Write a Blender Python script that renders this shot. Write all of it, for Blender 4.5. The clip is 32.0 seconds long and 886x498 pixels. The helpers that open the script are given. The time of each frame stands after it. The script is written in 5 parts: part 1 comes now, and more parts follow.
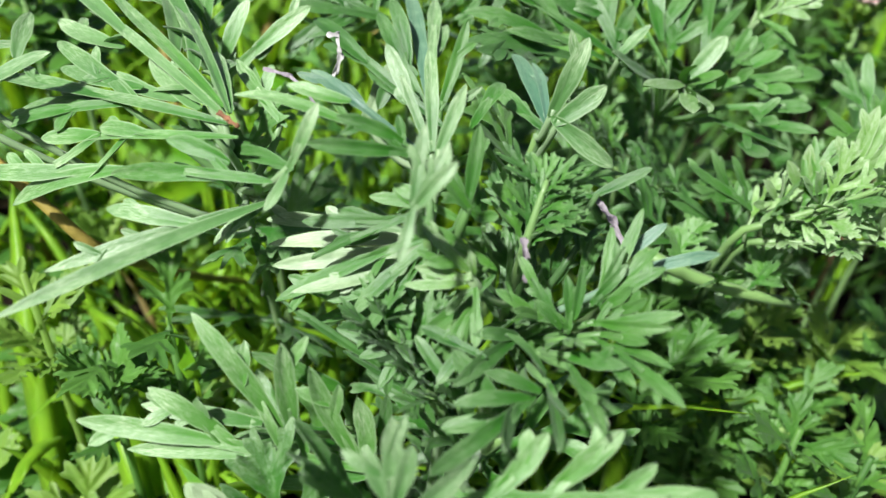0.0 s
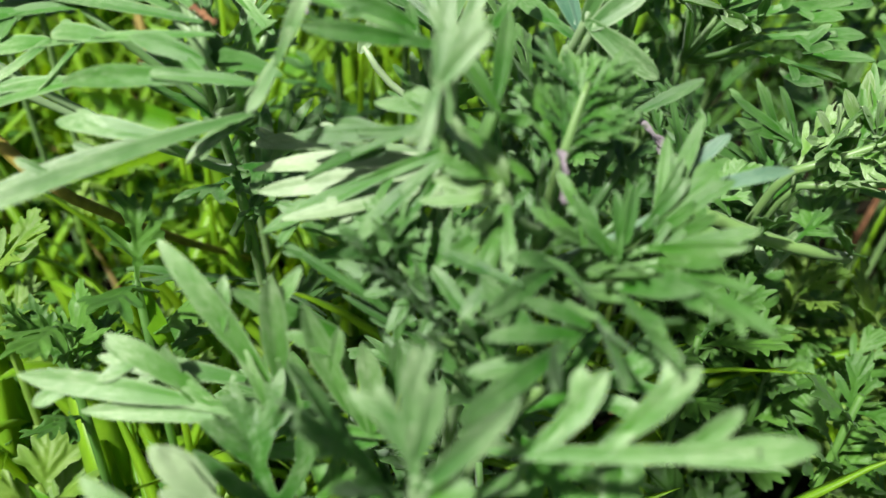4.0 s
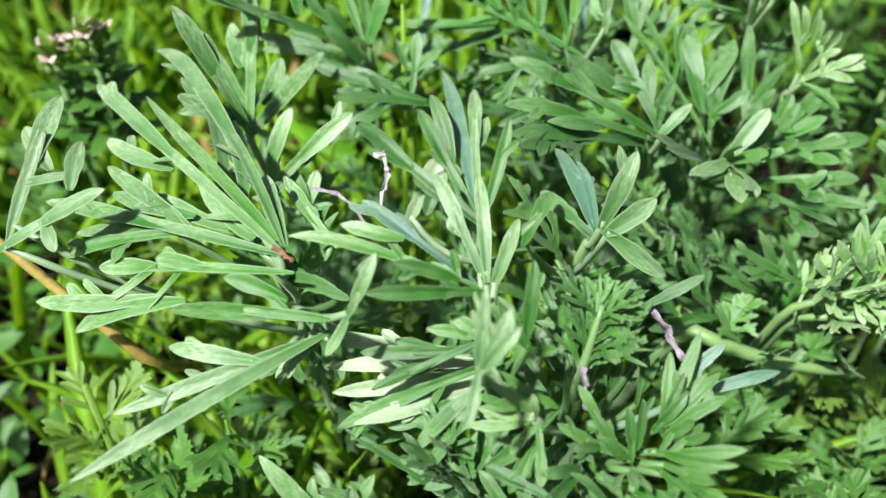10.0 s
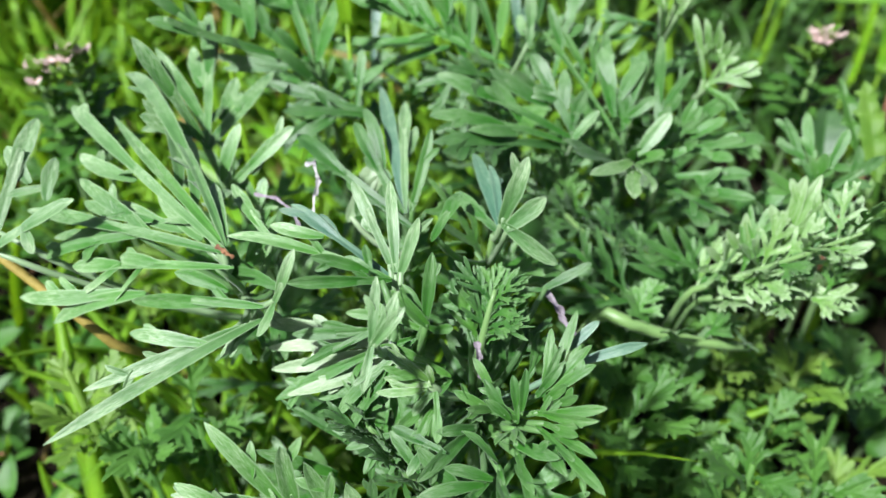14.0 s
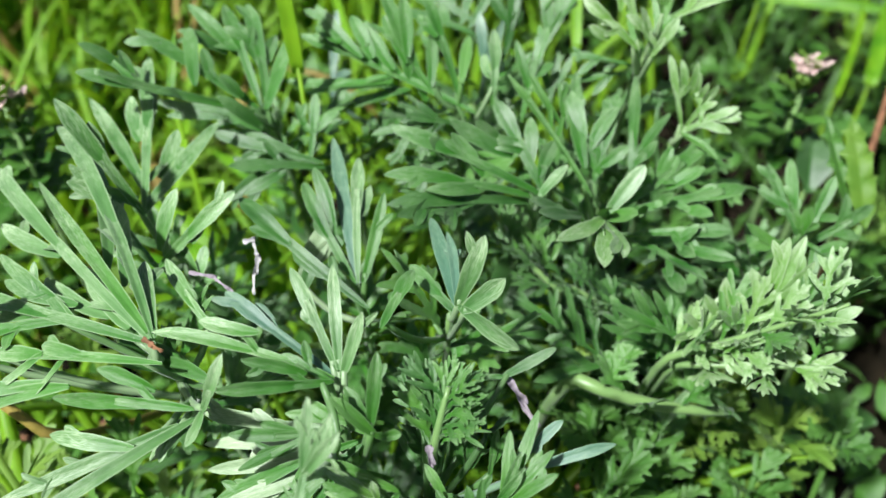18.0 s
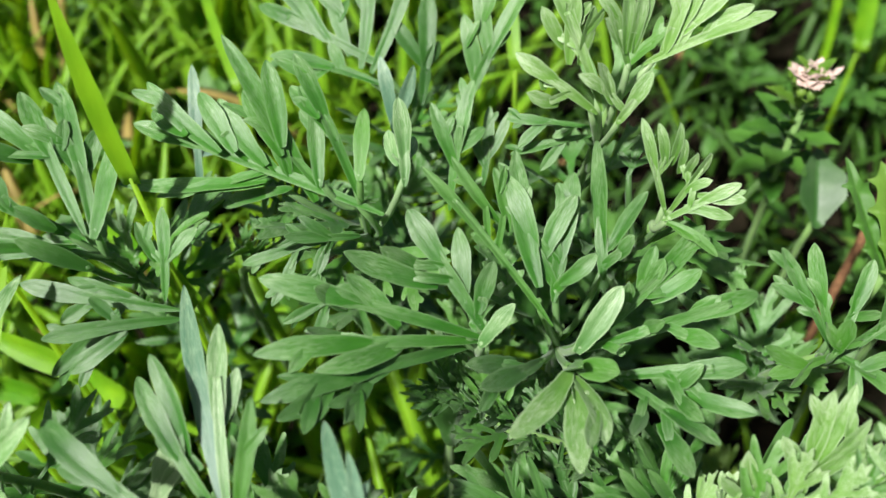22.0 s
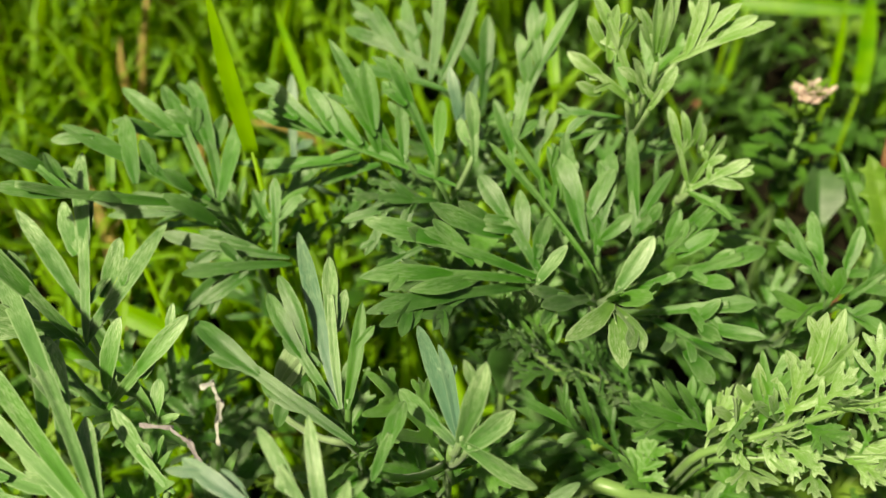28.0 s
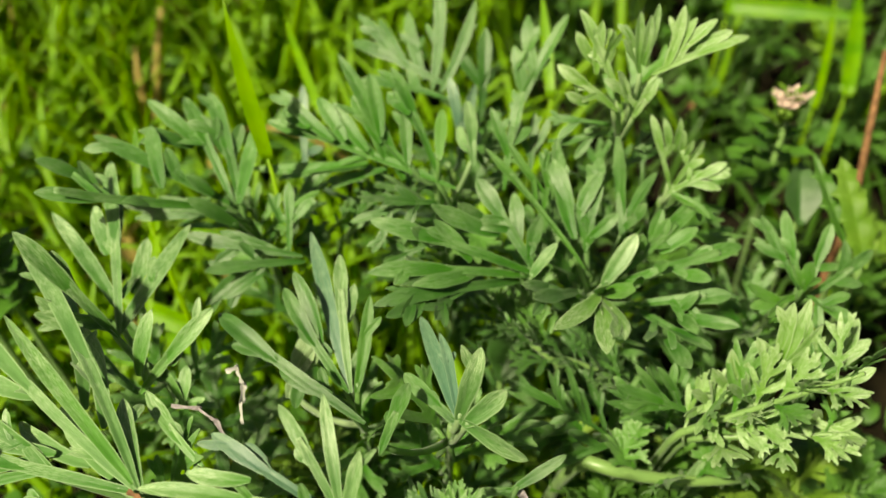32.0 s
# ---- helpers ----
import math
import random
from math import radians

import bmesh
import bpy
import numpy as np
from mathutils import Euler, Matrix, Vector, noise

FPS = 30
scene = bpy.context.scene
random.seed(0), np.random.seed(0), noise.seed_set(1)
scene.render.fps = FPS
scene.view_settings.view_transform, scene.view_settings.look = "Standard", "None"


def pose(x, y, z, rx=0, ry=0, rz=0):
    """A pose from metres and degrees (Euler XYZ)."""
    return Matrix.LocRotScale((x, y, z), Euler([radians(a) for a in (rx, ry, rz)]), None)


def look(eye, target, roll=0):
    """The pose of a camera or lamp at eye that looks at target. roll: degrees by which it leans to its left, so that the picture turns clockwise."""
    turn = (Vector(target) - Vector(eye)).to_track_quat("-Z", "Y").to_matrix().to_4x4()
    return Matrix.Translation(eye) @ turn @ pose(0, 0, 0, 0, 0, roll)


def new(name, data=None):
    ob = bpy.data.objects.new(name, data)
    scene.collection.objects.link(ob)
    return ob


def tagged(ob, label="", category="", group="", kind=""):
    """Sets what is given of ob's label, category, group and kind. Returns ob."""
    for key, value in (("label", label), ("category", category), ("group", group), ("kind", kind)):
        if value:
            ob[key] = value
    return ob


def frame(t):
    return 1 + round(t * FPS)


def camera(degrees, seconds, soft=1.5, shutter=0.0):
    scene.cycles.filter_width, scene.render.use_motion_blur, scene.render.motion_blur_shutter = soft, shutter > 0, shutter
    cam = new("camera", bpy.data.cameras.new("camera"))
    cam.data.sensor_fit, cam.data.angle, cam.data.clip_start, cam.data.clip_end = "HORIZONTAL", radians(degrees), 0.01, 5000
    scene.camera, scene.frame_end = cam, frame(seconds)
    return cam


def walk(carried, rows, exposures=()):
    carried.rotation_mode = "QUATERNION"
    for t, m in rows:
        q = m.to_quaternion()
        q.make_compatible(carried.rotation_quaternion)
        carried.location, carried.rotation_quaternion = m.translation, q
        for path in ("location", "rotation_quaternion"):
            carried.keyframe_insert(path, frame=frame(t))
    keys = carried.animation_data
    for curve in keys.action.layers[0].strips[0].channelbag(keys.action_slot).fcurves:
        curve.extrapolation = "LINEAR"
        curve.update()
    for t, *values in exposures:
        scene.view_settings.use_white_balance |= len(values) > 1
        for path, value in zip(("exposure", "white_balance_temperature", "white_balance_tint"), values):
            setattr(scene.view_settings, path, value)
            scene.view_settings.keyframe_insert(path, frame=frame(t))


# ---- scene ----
# metres; the soil lies at z = 0 and the camera hovers a hand or two above the leaves
cam = camera(56.0, 32.0, soft=1.5)
cam.data.dof.use_dof, cam.data.dof.focus_distance, cam.data.dof.aperture_fstop = True, 0.18, 12.5
PATH = [
    (0, -0.0002, -0.0005, 0.2633, 51.97, -4.01, -0.50),
    (0.5, 0.0013, 0.0004, 0.2650, 51.95, -3.63, -0.82),
    (1, -0.0010, 0.0021, 0.2645, 51.79, -3.71, -1.56),
    (1.5, -0.0043, -0.0008, 0.2593, 52.65, -4.36, -1.55),
    (2, -0.0007, -0.0031, 0.2586, 52.88, -3.85, -1.08),
    (2.5, -0.0000, -0.0087, 0.2538, 54.47, -5.36, -0.41),
    (4.5, -0.0047, 0.0154, 0.2237, 52.19, -4.11, -2.17),
    (5, -0.0043, 0.0152, 0.2123, 51.70, -4.03, -2.59),
    (5.5, -0.0038, 0.0091, 0.2077, 51.14, -4.13, -2.65),
    (6, -0.0054, 0.0094, 0.1984, 50.84, -4.01, -2.58),
    (6.5, -0.0069, 0.0195, 0.1993, 50.81, -4.48, -2.45),
    (7, -0.0094, 0.0250, 0.2029, 50.49, -4.64, -2.46),
    (7.5, -0.0100, 0.0273, 0.2124, 50.60, -4.24, -2.03),
    (8, -0.0111, 0.0282, 0.2258, 50.60, -3.63, -1.69),
    (8.5, -0.0105, 0.0312, 0.2411, 51.00, -4.29, -1.68),
    (9, -0.0144, 0.0395, 0.2570, 50.81, -3.77, -2.01),
    (9.5, -0.0187, 0.0366, 0.2690, 50.66, -2.39, -1.51),
    (10, -0.0070, 0.0167, 0.2865, 50.51, -0.97, -0.74),
    (10.5, 0.0122, 0.0005, 0.3068, 50.65, 1.10, 0.71),
    (11, 0.0145, -0.0178, 0.3267, 51.46, 2.47, 0.45),
    (11.5, 0.0144, -0.0054, 0.3177, 50.78, 1.58, -0.61),
    (12, 0.0173, -0.0148, 0.3215, 50.34, 0.95, -0.67),
    (12.5, 0.0192, -0.0218, 0.3263, 50.38, 0.87, -0.93),
    (13, 0.0172, -0.0215, 0.3214, 50.41, 0.88, -0.85),
    (13.5, 0.0156, -0.0138, 0.3141, 50.35, 0.62, -0.85),
    (14, 0.0143, -0.0049, 0.3040, 50.18, 0.49, -0.83),
    (14.2, 0.0145, -0.0004, 0.2984, 50.00, 0.60, -0.84),
    (14.5, 0.0150, 0.0003, 0.2977, 49.60, 0.71, -0.91),
    (16.5, 0.0169, 0.0044, 0.3044, 49.24, 0.51, -1.59),
    (17, 0.0164, 0.0048, 0.3024, 49.16, 0.18, -1.57),
    (17.5, 0.0187, 0.0135, 0.3080, 49.15, 0.47, -1.83),
    (18, 0.0238, 0.0224, 0.3098, 49.13, 0.65, -1.79),
    (18.5, 0.0274, 0.0299, 0.3123, 48.32, 0.75, -2.03),
    (19, 0.0303, 0.0374, 0.3192, 48.15, 1.07, -2.60),
    (19.5, 0.0323, 0.0483, 0.3177, 47.85, 1.61, -3.28),
    (20, 0.0342, 0.0655, 0.3216, 46.71, 2.04, -4.38),
    (20.5, 0.0402, 0.0828, 0.3210, 45.65, 2.80, -5.53),
    (21, 0.0405, 0.0934, 0.3098, 45.11, 3.04, -6.60),
    (21.5, 0.0403, 0.0971, 0.3097, 44.54, 3.11, -7.30),
    (22, 0.0414, 0.1042, 0.3013, 44.29, 3.20, -7.43),
    (22.5, 0.0387, 0.0985, 0.3091, 43.76, 3.23, -7.30),
    (23, 0.0384, 0.0965, 0.3082, 43.98, 3.25, -7.22),
    (23.5, 0.0389, 0.1032, 0.3045, 44.13, 3.28, -7.21),
    (24, 0.0321, 0.1135, 0.3031, 44.13, 3.10, -7.45),
    (24.5, 0.0315, 0.1159, 0.3012, 43.96, 3.00, -7.51),
    (25, 0.0300, 0.1097, 0.3016, 44.03, 2.85, -7.56),
    (25.5, 0.0325, 0.1148, 0.3003, 43.92, 2.91, -7.46),
    (27.5, 0.0323, 0.0720, 0.3196, 47.76, 3.37, -6.70),
    (28, 0.0238, 0.0585, 0.3088, 49.46, 3.29, -6.05),
    (28.5, 0.0255, 0.0567, 0.3198, 49.63, 3.52, -5.79),
    (29, 0.0246, 0.0512, 0.3188, 49.82, 3.60, -5.79),
    (29.5, 0.0228, 0.0486, 0.3170, 49.79, 3.57, -5.75),
    (30, 0.0209, 0.0462, 0.3179, 49.38, 3.59, -5.73),
    (30.5, 0.0210, 0.0450, 0.3160, 49.66, 3.65, -5.86),
    (31, 0.0219, 0.0449, 0.3169, 49.53, 3.73, -5.84),
    (31.5, 0.0237, 0.0442, 0.3180, 49.47, 3.77, -5.77),
    (32, 0.0244, 0.0441, 0.3204, 49.42, 3.81, -5.94),
]
walk(cam, [(t, pose(x, y, z, rx, ry, rz)) for t, x, y, z, rx, ry, rz in PATH], [(0, 0.04, 5900, 18), (1, 0.04, 5900, 18), (2, -0.08, 6100, 15), (5, -0.02, 6200, 15), (6.5, 0.2, 6250, 16), (8, -0.02, 6050, 15), (9, -0.1, 5800, 18), (10, 0.15, 5850, 20), (13, 0.2, 5650, 22), (14, 0.05, 5650, 21), (15, 0.0, 5700, 20), (18, -0.04, 5750, 19), (22, -0.05, 6150, 15), (25, -0.27, 6850, 7), (28, -0.24, 8500, 1), (32, -0.24, 8500, 1)])

# ---- light ----
SUN_UP, SUN_ROUND = 54.0, -132.0
world = bpy.data.worlds.new("sky")
scene.world, world.use_nodes = world, True
sky = world.node_tree.nodes.new("ShaderNodeTexSky")
sky.sky_type, sky.sun_disc = "NISHITA", False
sky.dust_density, sky.ozone_density = 5.0, 0.4
sky.sun_elevation, sky.sun_rotation = radians(SUN_UP), radians(SUN_ROUND)
back = world.node_tree.nodes["Background"]
back.inputs["Strength"].default_value = 0.06
world.node_tree.links.new(sky.outputs["Color"], back.inputs["Color"])
sun = new("sun", bpy.data.lights.new("sun", "SUN"))
sun.data.energy, sun.data.angle, sun.data.color = 8.3, radians(3.0), (1.0, 0.95, 0.86)
sun.matrix_world = look((0, 0, 3), Vector((0, 0, 3)) - Vector((math.sin(radians(SUN_ROUND)) * math.cos(radians(SUN_UP)),
                                                      math.cos(radians(SUN_ROUND)) * math.cos(radians(SUN_UP)), math.sin(radians(SUN_UP)))))


# ---- materials ----
def nodes_of(name):
    m = bpy.data.materials.new(name)
    m.use_nodes = True
    return m, m.node_tree.nodes, m.node_tree.links, m.node_tree.nodes["Principled BSDF"]


def leafy(name, low, high, hair, through_light, fuzz=0.16, rough=0.4, see=(0.30, 0.55, 0.05)):
    """A leaf: two greens by patch and by object, a felt of fine pale hairs, tips painted as if lit, light that shines
    through.
    """
    m, n, l, p = nodes_of(name)
    place = n.new("ShaderNodeTexCoord")
    patch = n.new("ShaderNodeTexNoise")
    patch.inputs["Scale"].default_value, patch.inputs["Detail"].default_value = 120, 4
    l.new(place.outputs["Object"], patch.inputs["Vector"])
    one = n.new("ShaderNodeObjectInfo")
    add = n.new("ShaderNodeMath")
    add.operation = "MULTIPLY_ADD"
    add.inputs[1].default_value = 0.5
    l.new(one.outputs["Random"], add.inputs[0])
    l.new(patch.outputs["Fac"], add.inputs[2])
    ramp = n.new("ShaderNodeValToRGB")
    ramp.color_ramp.elements[0].position, ramp.color_ramp.elements[1].position = 0.4, 1.05
    ramp.color_ramp.elements[0].color, ramp.color_ramp.elements[1].color = (*low, 1), (*high, 1)
    l.new(add.outputs[0], ramp.inputs[0])
    felt = n.new("ShaderNodeTexNoise")
    felt.inputs["Scale"].default_value, felt.inputs["Detail"].default_value, felt.inputs["Roughness"].default_value = 1.0, 5, 0.62
    felt.inputs["Distortion"].default_value = 0.3
    split = n.new("ShaderNodeSeparateXYZ")
    l.new(place.outputs["UV"], split.inputs[0])
    lie = n.new("ShaderNodeCombineXYZ")
    for socket, by, source in (("X", 24.0, split.outputs[0]), ("Y", 5.0, split.outputs[1]), ("Z", 40.0, one.outputs["Random"])):
        times = n.new("ShaderNodeMath")
        times.operation = "MULTIPLY"
        times.inputs[1].default_value = by
        l.new(source, times.inputs[0])
        l.new(times.outputs[0], lie.inputs[socket])
    l.new(lie.outputs[0], felt.inputs["Vector"])
    cut = n.new("ShaderNodeMapRange")
    cut.inputs[1].default_value, cut.inputs[2].default_value, cut.inputs[3].default_value, cut.inputs[4].default_value = 0.43, 0.64, hair * 0.12, min(0.9, hair)
    l.new(felt.outputs["Fac"], cut.inputs[0])
    thick = n.new("ShaderNodeMapRange")
    thick.inputs[1].default_value, thick.inputs[2].default_value, thick.inputs[3].default_value, thick.inputs[4].default_value = 0.38, 0.62, 0.6, 1.25
    l.new(patch.outputs["Fac"], thick.inputs[0])
    uneven = n.new("ShaderNodeMath")
    uneven.operation = "MULTIPLY"
    l.new(cut.outputs[0], uneven.inputs[0])
    l.new(thick.outputs[0], uneven.inputs[1])
    # hair colour rises towards each finger's end: silvery tips plus painted light on them
    far = n.new("ShaderNodeUVMap")
    far.uv_map = "Felt"
    end = n.new("ShaderNodeSeparateXYZ")
    l.new(far.outputs[0], end.inputs[0])
    tip_light = n.new("ShaderNodeMapRange")
    tip_light.inputs[1].default_value, tip_light.inputs[2].default_value, tip_light.inputs[3].default_value, tip_light.inputs[4].default_value = 0.2, 0.98, 0.12, 1.9
    l.new(end.outputs[0], tip_light.inputs[0])
    lit_tips = n.new("ShaderNodeMath")
    lit_tips.operation = "MULTIPLY"
    lit_tips.use_clamp = True
    l.new(uneven.outputs[0], lit_tips.inputs[0])
    l.new(tip_light.outputs[0], lit_tips.inputs[1])
    # the hairy margin and the pale midrib
    rim = n.new("ShaderNodeValToRGB")
    e = rim.color_ramp.elements
    e[0].position, e[1].position = 0.0, 1.0
    e[0].color = e[1].color = (hair * 0.75, hair * 0.75, hair * 0.75, 1)
    for at, value in ((0.03, hair * 0.75), (0.11, 0.0), (0.87, 0.0), (0.95, hair * 0.75)):
        e.new(at).color = (value, value, value, 1)
    l.new(split.outputs[0], rim.inputs[0])
    most = n.new("ShaderNodeMath")
    most.operation = "MAXIMUM"
    l.new(lit_tips.outputs[0], most.inputs[0])
    l.new(rim.outputs[0], most.inputs[1])
    mix = n.new("ShaderNodeMix")
    mix.data_type = "RGBA"
    mix.inputs[7].default_value = (0.48, 0.64, 0.36, 1)
    l.new(most.outputs[0], mix.inputs[0])
    l.new(ramp.outputs[0], mix.inputs[6])
    l.new(mix.outputs[2], p.inputs["Base Color"])
    p.inputs["Roughness"].default_value = rough
    p.inputs["Specular IOR Level"].default_value = 0.5
    p.inputs["Sheen Weight"].default_value, p.inputs["Sheen Roughness"].default_value = fuzz, 0.45
    p.inputs["Sheen Tint"].default_value = (0.85, 0.95, 0.85, 1)
    bump = n.new("ShaderNodeBump")
    bump.inputs["Strength"].default_value, bump.inputs["Distance"].default_value = 0.3, 0.0003
    l.new(felt.outputs["Fac"], bump.inputs["Height"])
    l.new(bump.outputs[0], p.inputs["Normal"])
    shine = n.new("ShaderNodeBsdfTranslucent")
    shine.inputs["Color"].default_value = (*see, 1)
    both = n.new("ShaderNodeMixShader")
    both.inputs[0].default_value = through_light
    l.new(p.outputs[0], both.inputs[1])
    l.new(shine.outputs[0], both.inputs[2])
    l.new(both.outputs[0], n["Material Output"].inputs["Surface"])
    return m


def plain(name, low, high, scale, rough=0.8, bump_by=0.001, gloss=0.35):
    m, n, l, p = nodes_of(name)
    place = n.new("ShaderNodeTexCoord")
    a = n.new("ShaderNodeTexNoise")
    a.inputs["Scale"].default_value, a.inputs["Detail"].default_value, a.inputs["Roughness"].default_value = scale, 8, 0.7
    l.new(place.outputs["Object"], a.inputs["Vector"])
    ramp = n.new("ShaderNodeValToRGB")
    ramp.color_ramp.elements[0].position, ramp.color_ramp.elements[1].position = 0.35, 0.7
    ramp.color_ramp.elements[0].color, ramp.color_ramp.elements[1].color = (*low, 1), (*high, 1)
    l.new(a.outputs["Fac"], ramp.inputs[0])
    l.new(ramp.outputs[0], p.inputs["Base Color"])
    p.inputs["Roughness"].default_value, p.inputs["Specular IOR Level"].default_value = rough, gloss
    bump = n.new("ShaderNodeBump")
    bump.inputs["Strength"].default_value, bump.inputs["Distance"].default_value = 0.8, bump_by
    l.new(a.outputs["Fac"], bump.inputs["Height"])
    l.new(bump.outputs[0], p.inputs["Normal"])
    return m


LEAF = {
    "grey": leafy("wormwood_leaf_grey_green", (0.016, 0.115, 0.004), (0.050, 0.220, 0.012), 0.36, 0.38),
    # darker leaf green that paints in the shade low and inside the clump
    "dark": leafy("wormwood_leaf_shade_green", (0.016, 0.094, 0.007), (0.045, 0.168, 0.016), 0.16, 0.30),
    "blue": leafy("wormwood_leaf_blue_green", (0.040, 0.130, 0.068), (0.082, 0.195, 0.118), 0.28, 0.14),
    "silver": leafy("wormwood_leaf_silver_green", (0.026, 0.138, 0.007), (0.066, 0.230, 0.020), 0.56, 0.20, 0.2),
    "pale": leafy("wormwood_leaf_pale_green", (0.045, 0.160, 0.026), (0.100, 0.245, 0.060), 0.60, 0.24, 0.2),
    "white": leafy("wormwood_leaf_white_felted_underside", (0.150, 0.270, 0.105), (0.260, 0.380, 0.190), 0.62, 0.22, 0.25),
    "young": leafy("wormwood_leaf_fresh_green", (0.028, 0.145, 0.006), (0.075, 0.245, 0.018), 0.26, 0.34),
    # yellow-green of young tips, whitened and brightened to look sunlit
    "bright": leafy("wormwood_leaf_sunlit_young_tip", (0.080, 0.250, 0.018), (0.165, 0.360, 0.050), 0.85, 0.36),
}
GRASS = leafy("grass_blade_green", (0.085, 0.280, 0.005), (0.270, 0.520, 0.010), 0.03, 0.54, 0.03, 0.42, (0.55, 0.74, 0.02))
DRY = leafy("grass_blade_straw", (0.320, 0.250, 0.045), (0.520, 0.410, 0.120), 0.05, 0.40, 0.05, 0.6, (0.70, 0.52, 0.10))
WEED = leafy("weed_leaf_green", (0.032, 0.128, 0.010), (0.088, 0.235, 0.026), 0.06, 0.32, 0.05, 0.5, (0.36, 0.62, 0.03))
LIME = leafy("weed_leaf_yellow_green", (0.090, 0.220, 0.014), (0.190, 0.340, 0.036), 0.06, 0.35, 0.05, 0.5, (0.42, 0.60, 0.05))
# darker copy of the grass green, with the shade put into its colour
SHADE_GRASS = leafy("grass_blade_shade_green", (0.022, 0.090, 0.004), (0.060, 0.175, 0.010), 0.03, 0.36, 0.03, 0.45, (0.30, 0.50, 0.02))
# dull green, darkened further to stand for the shade these leaves lie in
BROAD = leafy("broad_leaf_dull_green_shaded", (0.018, 0.080, 0.010), (0.046, 0.135, 0.024), 0.08, 0.2, 0.08, 0.45)
FELT = leafy("woolly_white_leaf", (0.120, 0.250, 0.060), (0.230, 0.370, 0.130), 0.45, 0.25, 0.2)
STEM = leafy("wormwood_stem_pale_green", (0.060, 0.170, 0.018), (0.130, 0.270, 0.045), 0.2, 0.08)
SOIL = plain("near_black_soil", (0.006, 0.006, 0.003), (0.024, 0.019, 0.010), 60, 0.95, 0.006, 0.06)
TURF = plain("far_meadow_turf", (0.030, 0.090, 0.008), (0.110, 0.230, 0.030), 14, 0.9, 0.02)
BROWN = plain("dry_brown_plant_matter", (0.085, 0.038, 0.015), (0.340, 0.180, 0.080), 300, 0.8, 0.0006)
STALK = plain("ochre_grass_stalk", (0.220, 0.185, 0.028), (0.420, 0.335, 0.070), 250, 0.6, 0.0004)
LILAC = plain("withered_lilac_grey_petal", (0.300, 0.300, 0.270), (0.600, 0.600, 0.560), 500, 0.8, 0.0004)
FADED = plain("faded_lilac_petal", (0.160, 0.140, 0.145), (0.380, 0.350, 0.360), 500, 0.8, 0.0004)
BLOOM = plain("pinkish_white_petal", (0.420, 0.310, 0.260), (0.660, 0.540, 0.450), 400, 0.6, 0.0003)


# ---- shapes ----
def part(name, bm, material, parent=None, label="", smooth=True):
    mesh = bpy.data.meshes.new(name)
    for f in bm.faces:
        f.smooth = smooth
    bm.to_mesh(mesh)
    bm.free()
    mesh.materials.append(material)
    ob = new(name, mesh)
    if parent:
        ob.parent = parent
        ob.matrix_parent_inverse = parent.matrix_world.inverted()
    return tagged(ob, label)


def empty(name, at, label, category, group=""):
    ob = new(name)
    ob.empty_display_size = 0.01
    ob.matrix_world = Matrix.Translation(at)
    return tagged(ob, label, category, group)


def bend(a, b, c, k):
    """A point of the curve from a by way of b to c."""
    return a * (1 - k) ** 2 + b * 2 * k * (1 - k) + c * k * k


ACROSS = (0.0, 0.25, 0.5, 0.75, 1.0, 0.5)


def strap(bm, a, b, up, width, profile, sag=0.08, fold=0.2, thick=0.00022, rings=9, waves=0.0, swing=0.0):
    """A leaf lobe from a to b: two skins with a folded midrib; profile(k) gives its share of the width."""
    way = b - a
    size = way.length
    side = way.cross(up)
    if side.length < 1e-9:
        side = way.cross(Vector((1, 0.3, 0.2)))
    side.normalize()
    norm = side.cross(way).normalized()
    mid = (a + b) / 2 + norm * size * sag + side * size * swing
    old = None
    layer = bm.loops.layers.uv.verify()
    for i in range(rings + 1):
        k = i / rings
        c = bend(a, mid, b, k)
        h = width / 2 * max(profile(k), 0.02)
        w1 = math.sin(k * 17 + size * 900) * waves * h
        row = [c - side * h + norm * (h * fold * 2 + w1), c - side * h * 0.5 + norm * (h * fold * 0.7 + thick), c + norm * (thick - h * fold * 0.3),
               c + side * h * 0.5 + norm * (h * fold * 0.7 + thick), c + side * h + norm * (h * fold * 2 - w1), c - norm * (thick + h * fold * 0.4)]
        row = [bm.verts.new(q) for q in row]
        if old:
            for j in range(6):
                f = bm.faces.new((old[j], old[(j + 1) % 6], row[(j + 1) % 6], row[j]))
                u0, u1, v0, v1 = ACROSS[j], ACROSS[(j + 1) % 6], (k - 1 / rings) * size * 100, k * size * 100
                if j in (0, 4):
                    bm.edges.get((old[j], row[j])).smooth = False
                for corner, uv in zip(f.loops, ((u0, v0), (u1, v0), (u1, v1), (u0, v1))):
                    corner[layer].uv = uv
        else:
            bm.faces.new(row[::-1])
        old = row
    bm.faces.new(old)


def tube(bm, points, radii, sides=7):
    """A round stalk along points."""
    old = None
    for i, (c, r) in enumerate(zip(points, radii)):
        d = (points[min(i + 1, len(points) - 1)] - points[max(i - 1, 0)]).normalized()
        x = d.cross(Vector((0.31, 0.92, 0.22))).normalized()
        y = d.cross(x)
        row = [bm.verts.new(c + (x * math.cos(j * math.tau / sides) + y * math.sin(j * math.tau / sides)) * r * (1 + 0.08 * (j % 2))) for j in range(sides)]
        if old:
            for j in range(sides):
                bm.faces.new((old[j], old[(j + 1) % sides], row[(j + 1) % sides], row[j]))
        else:
            bm.faces.new(row[::-1])
        old = row
    bm.faces.new(old)


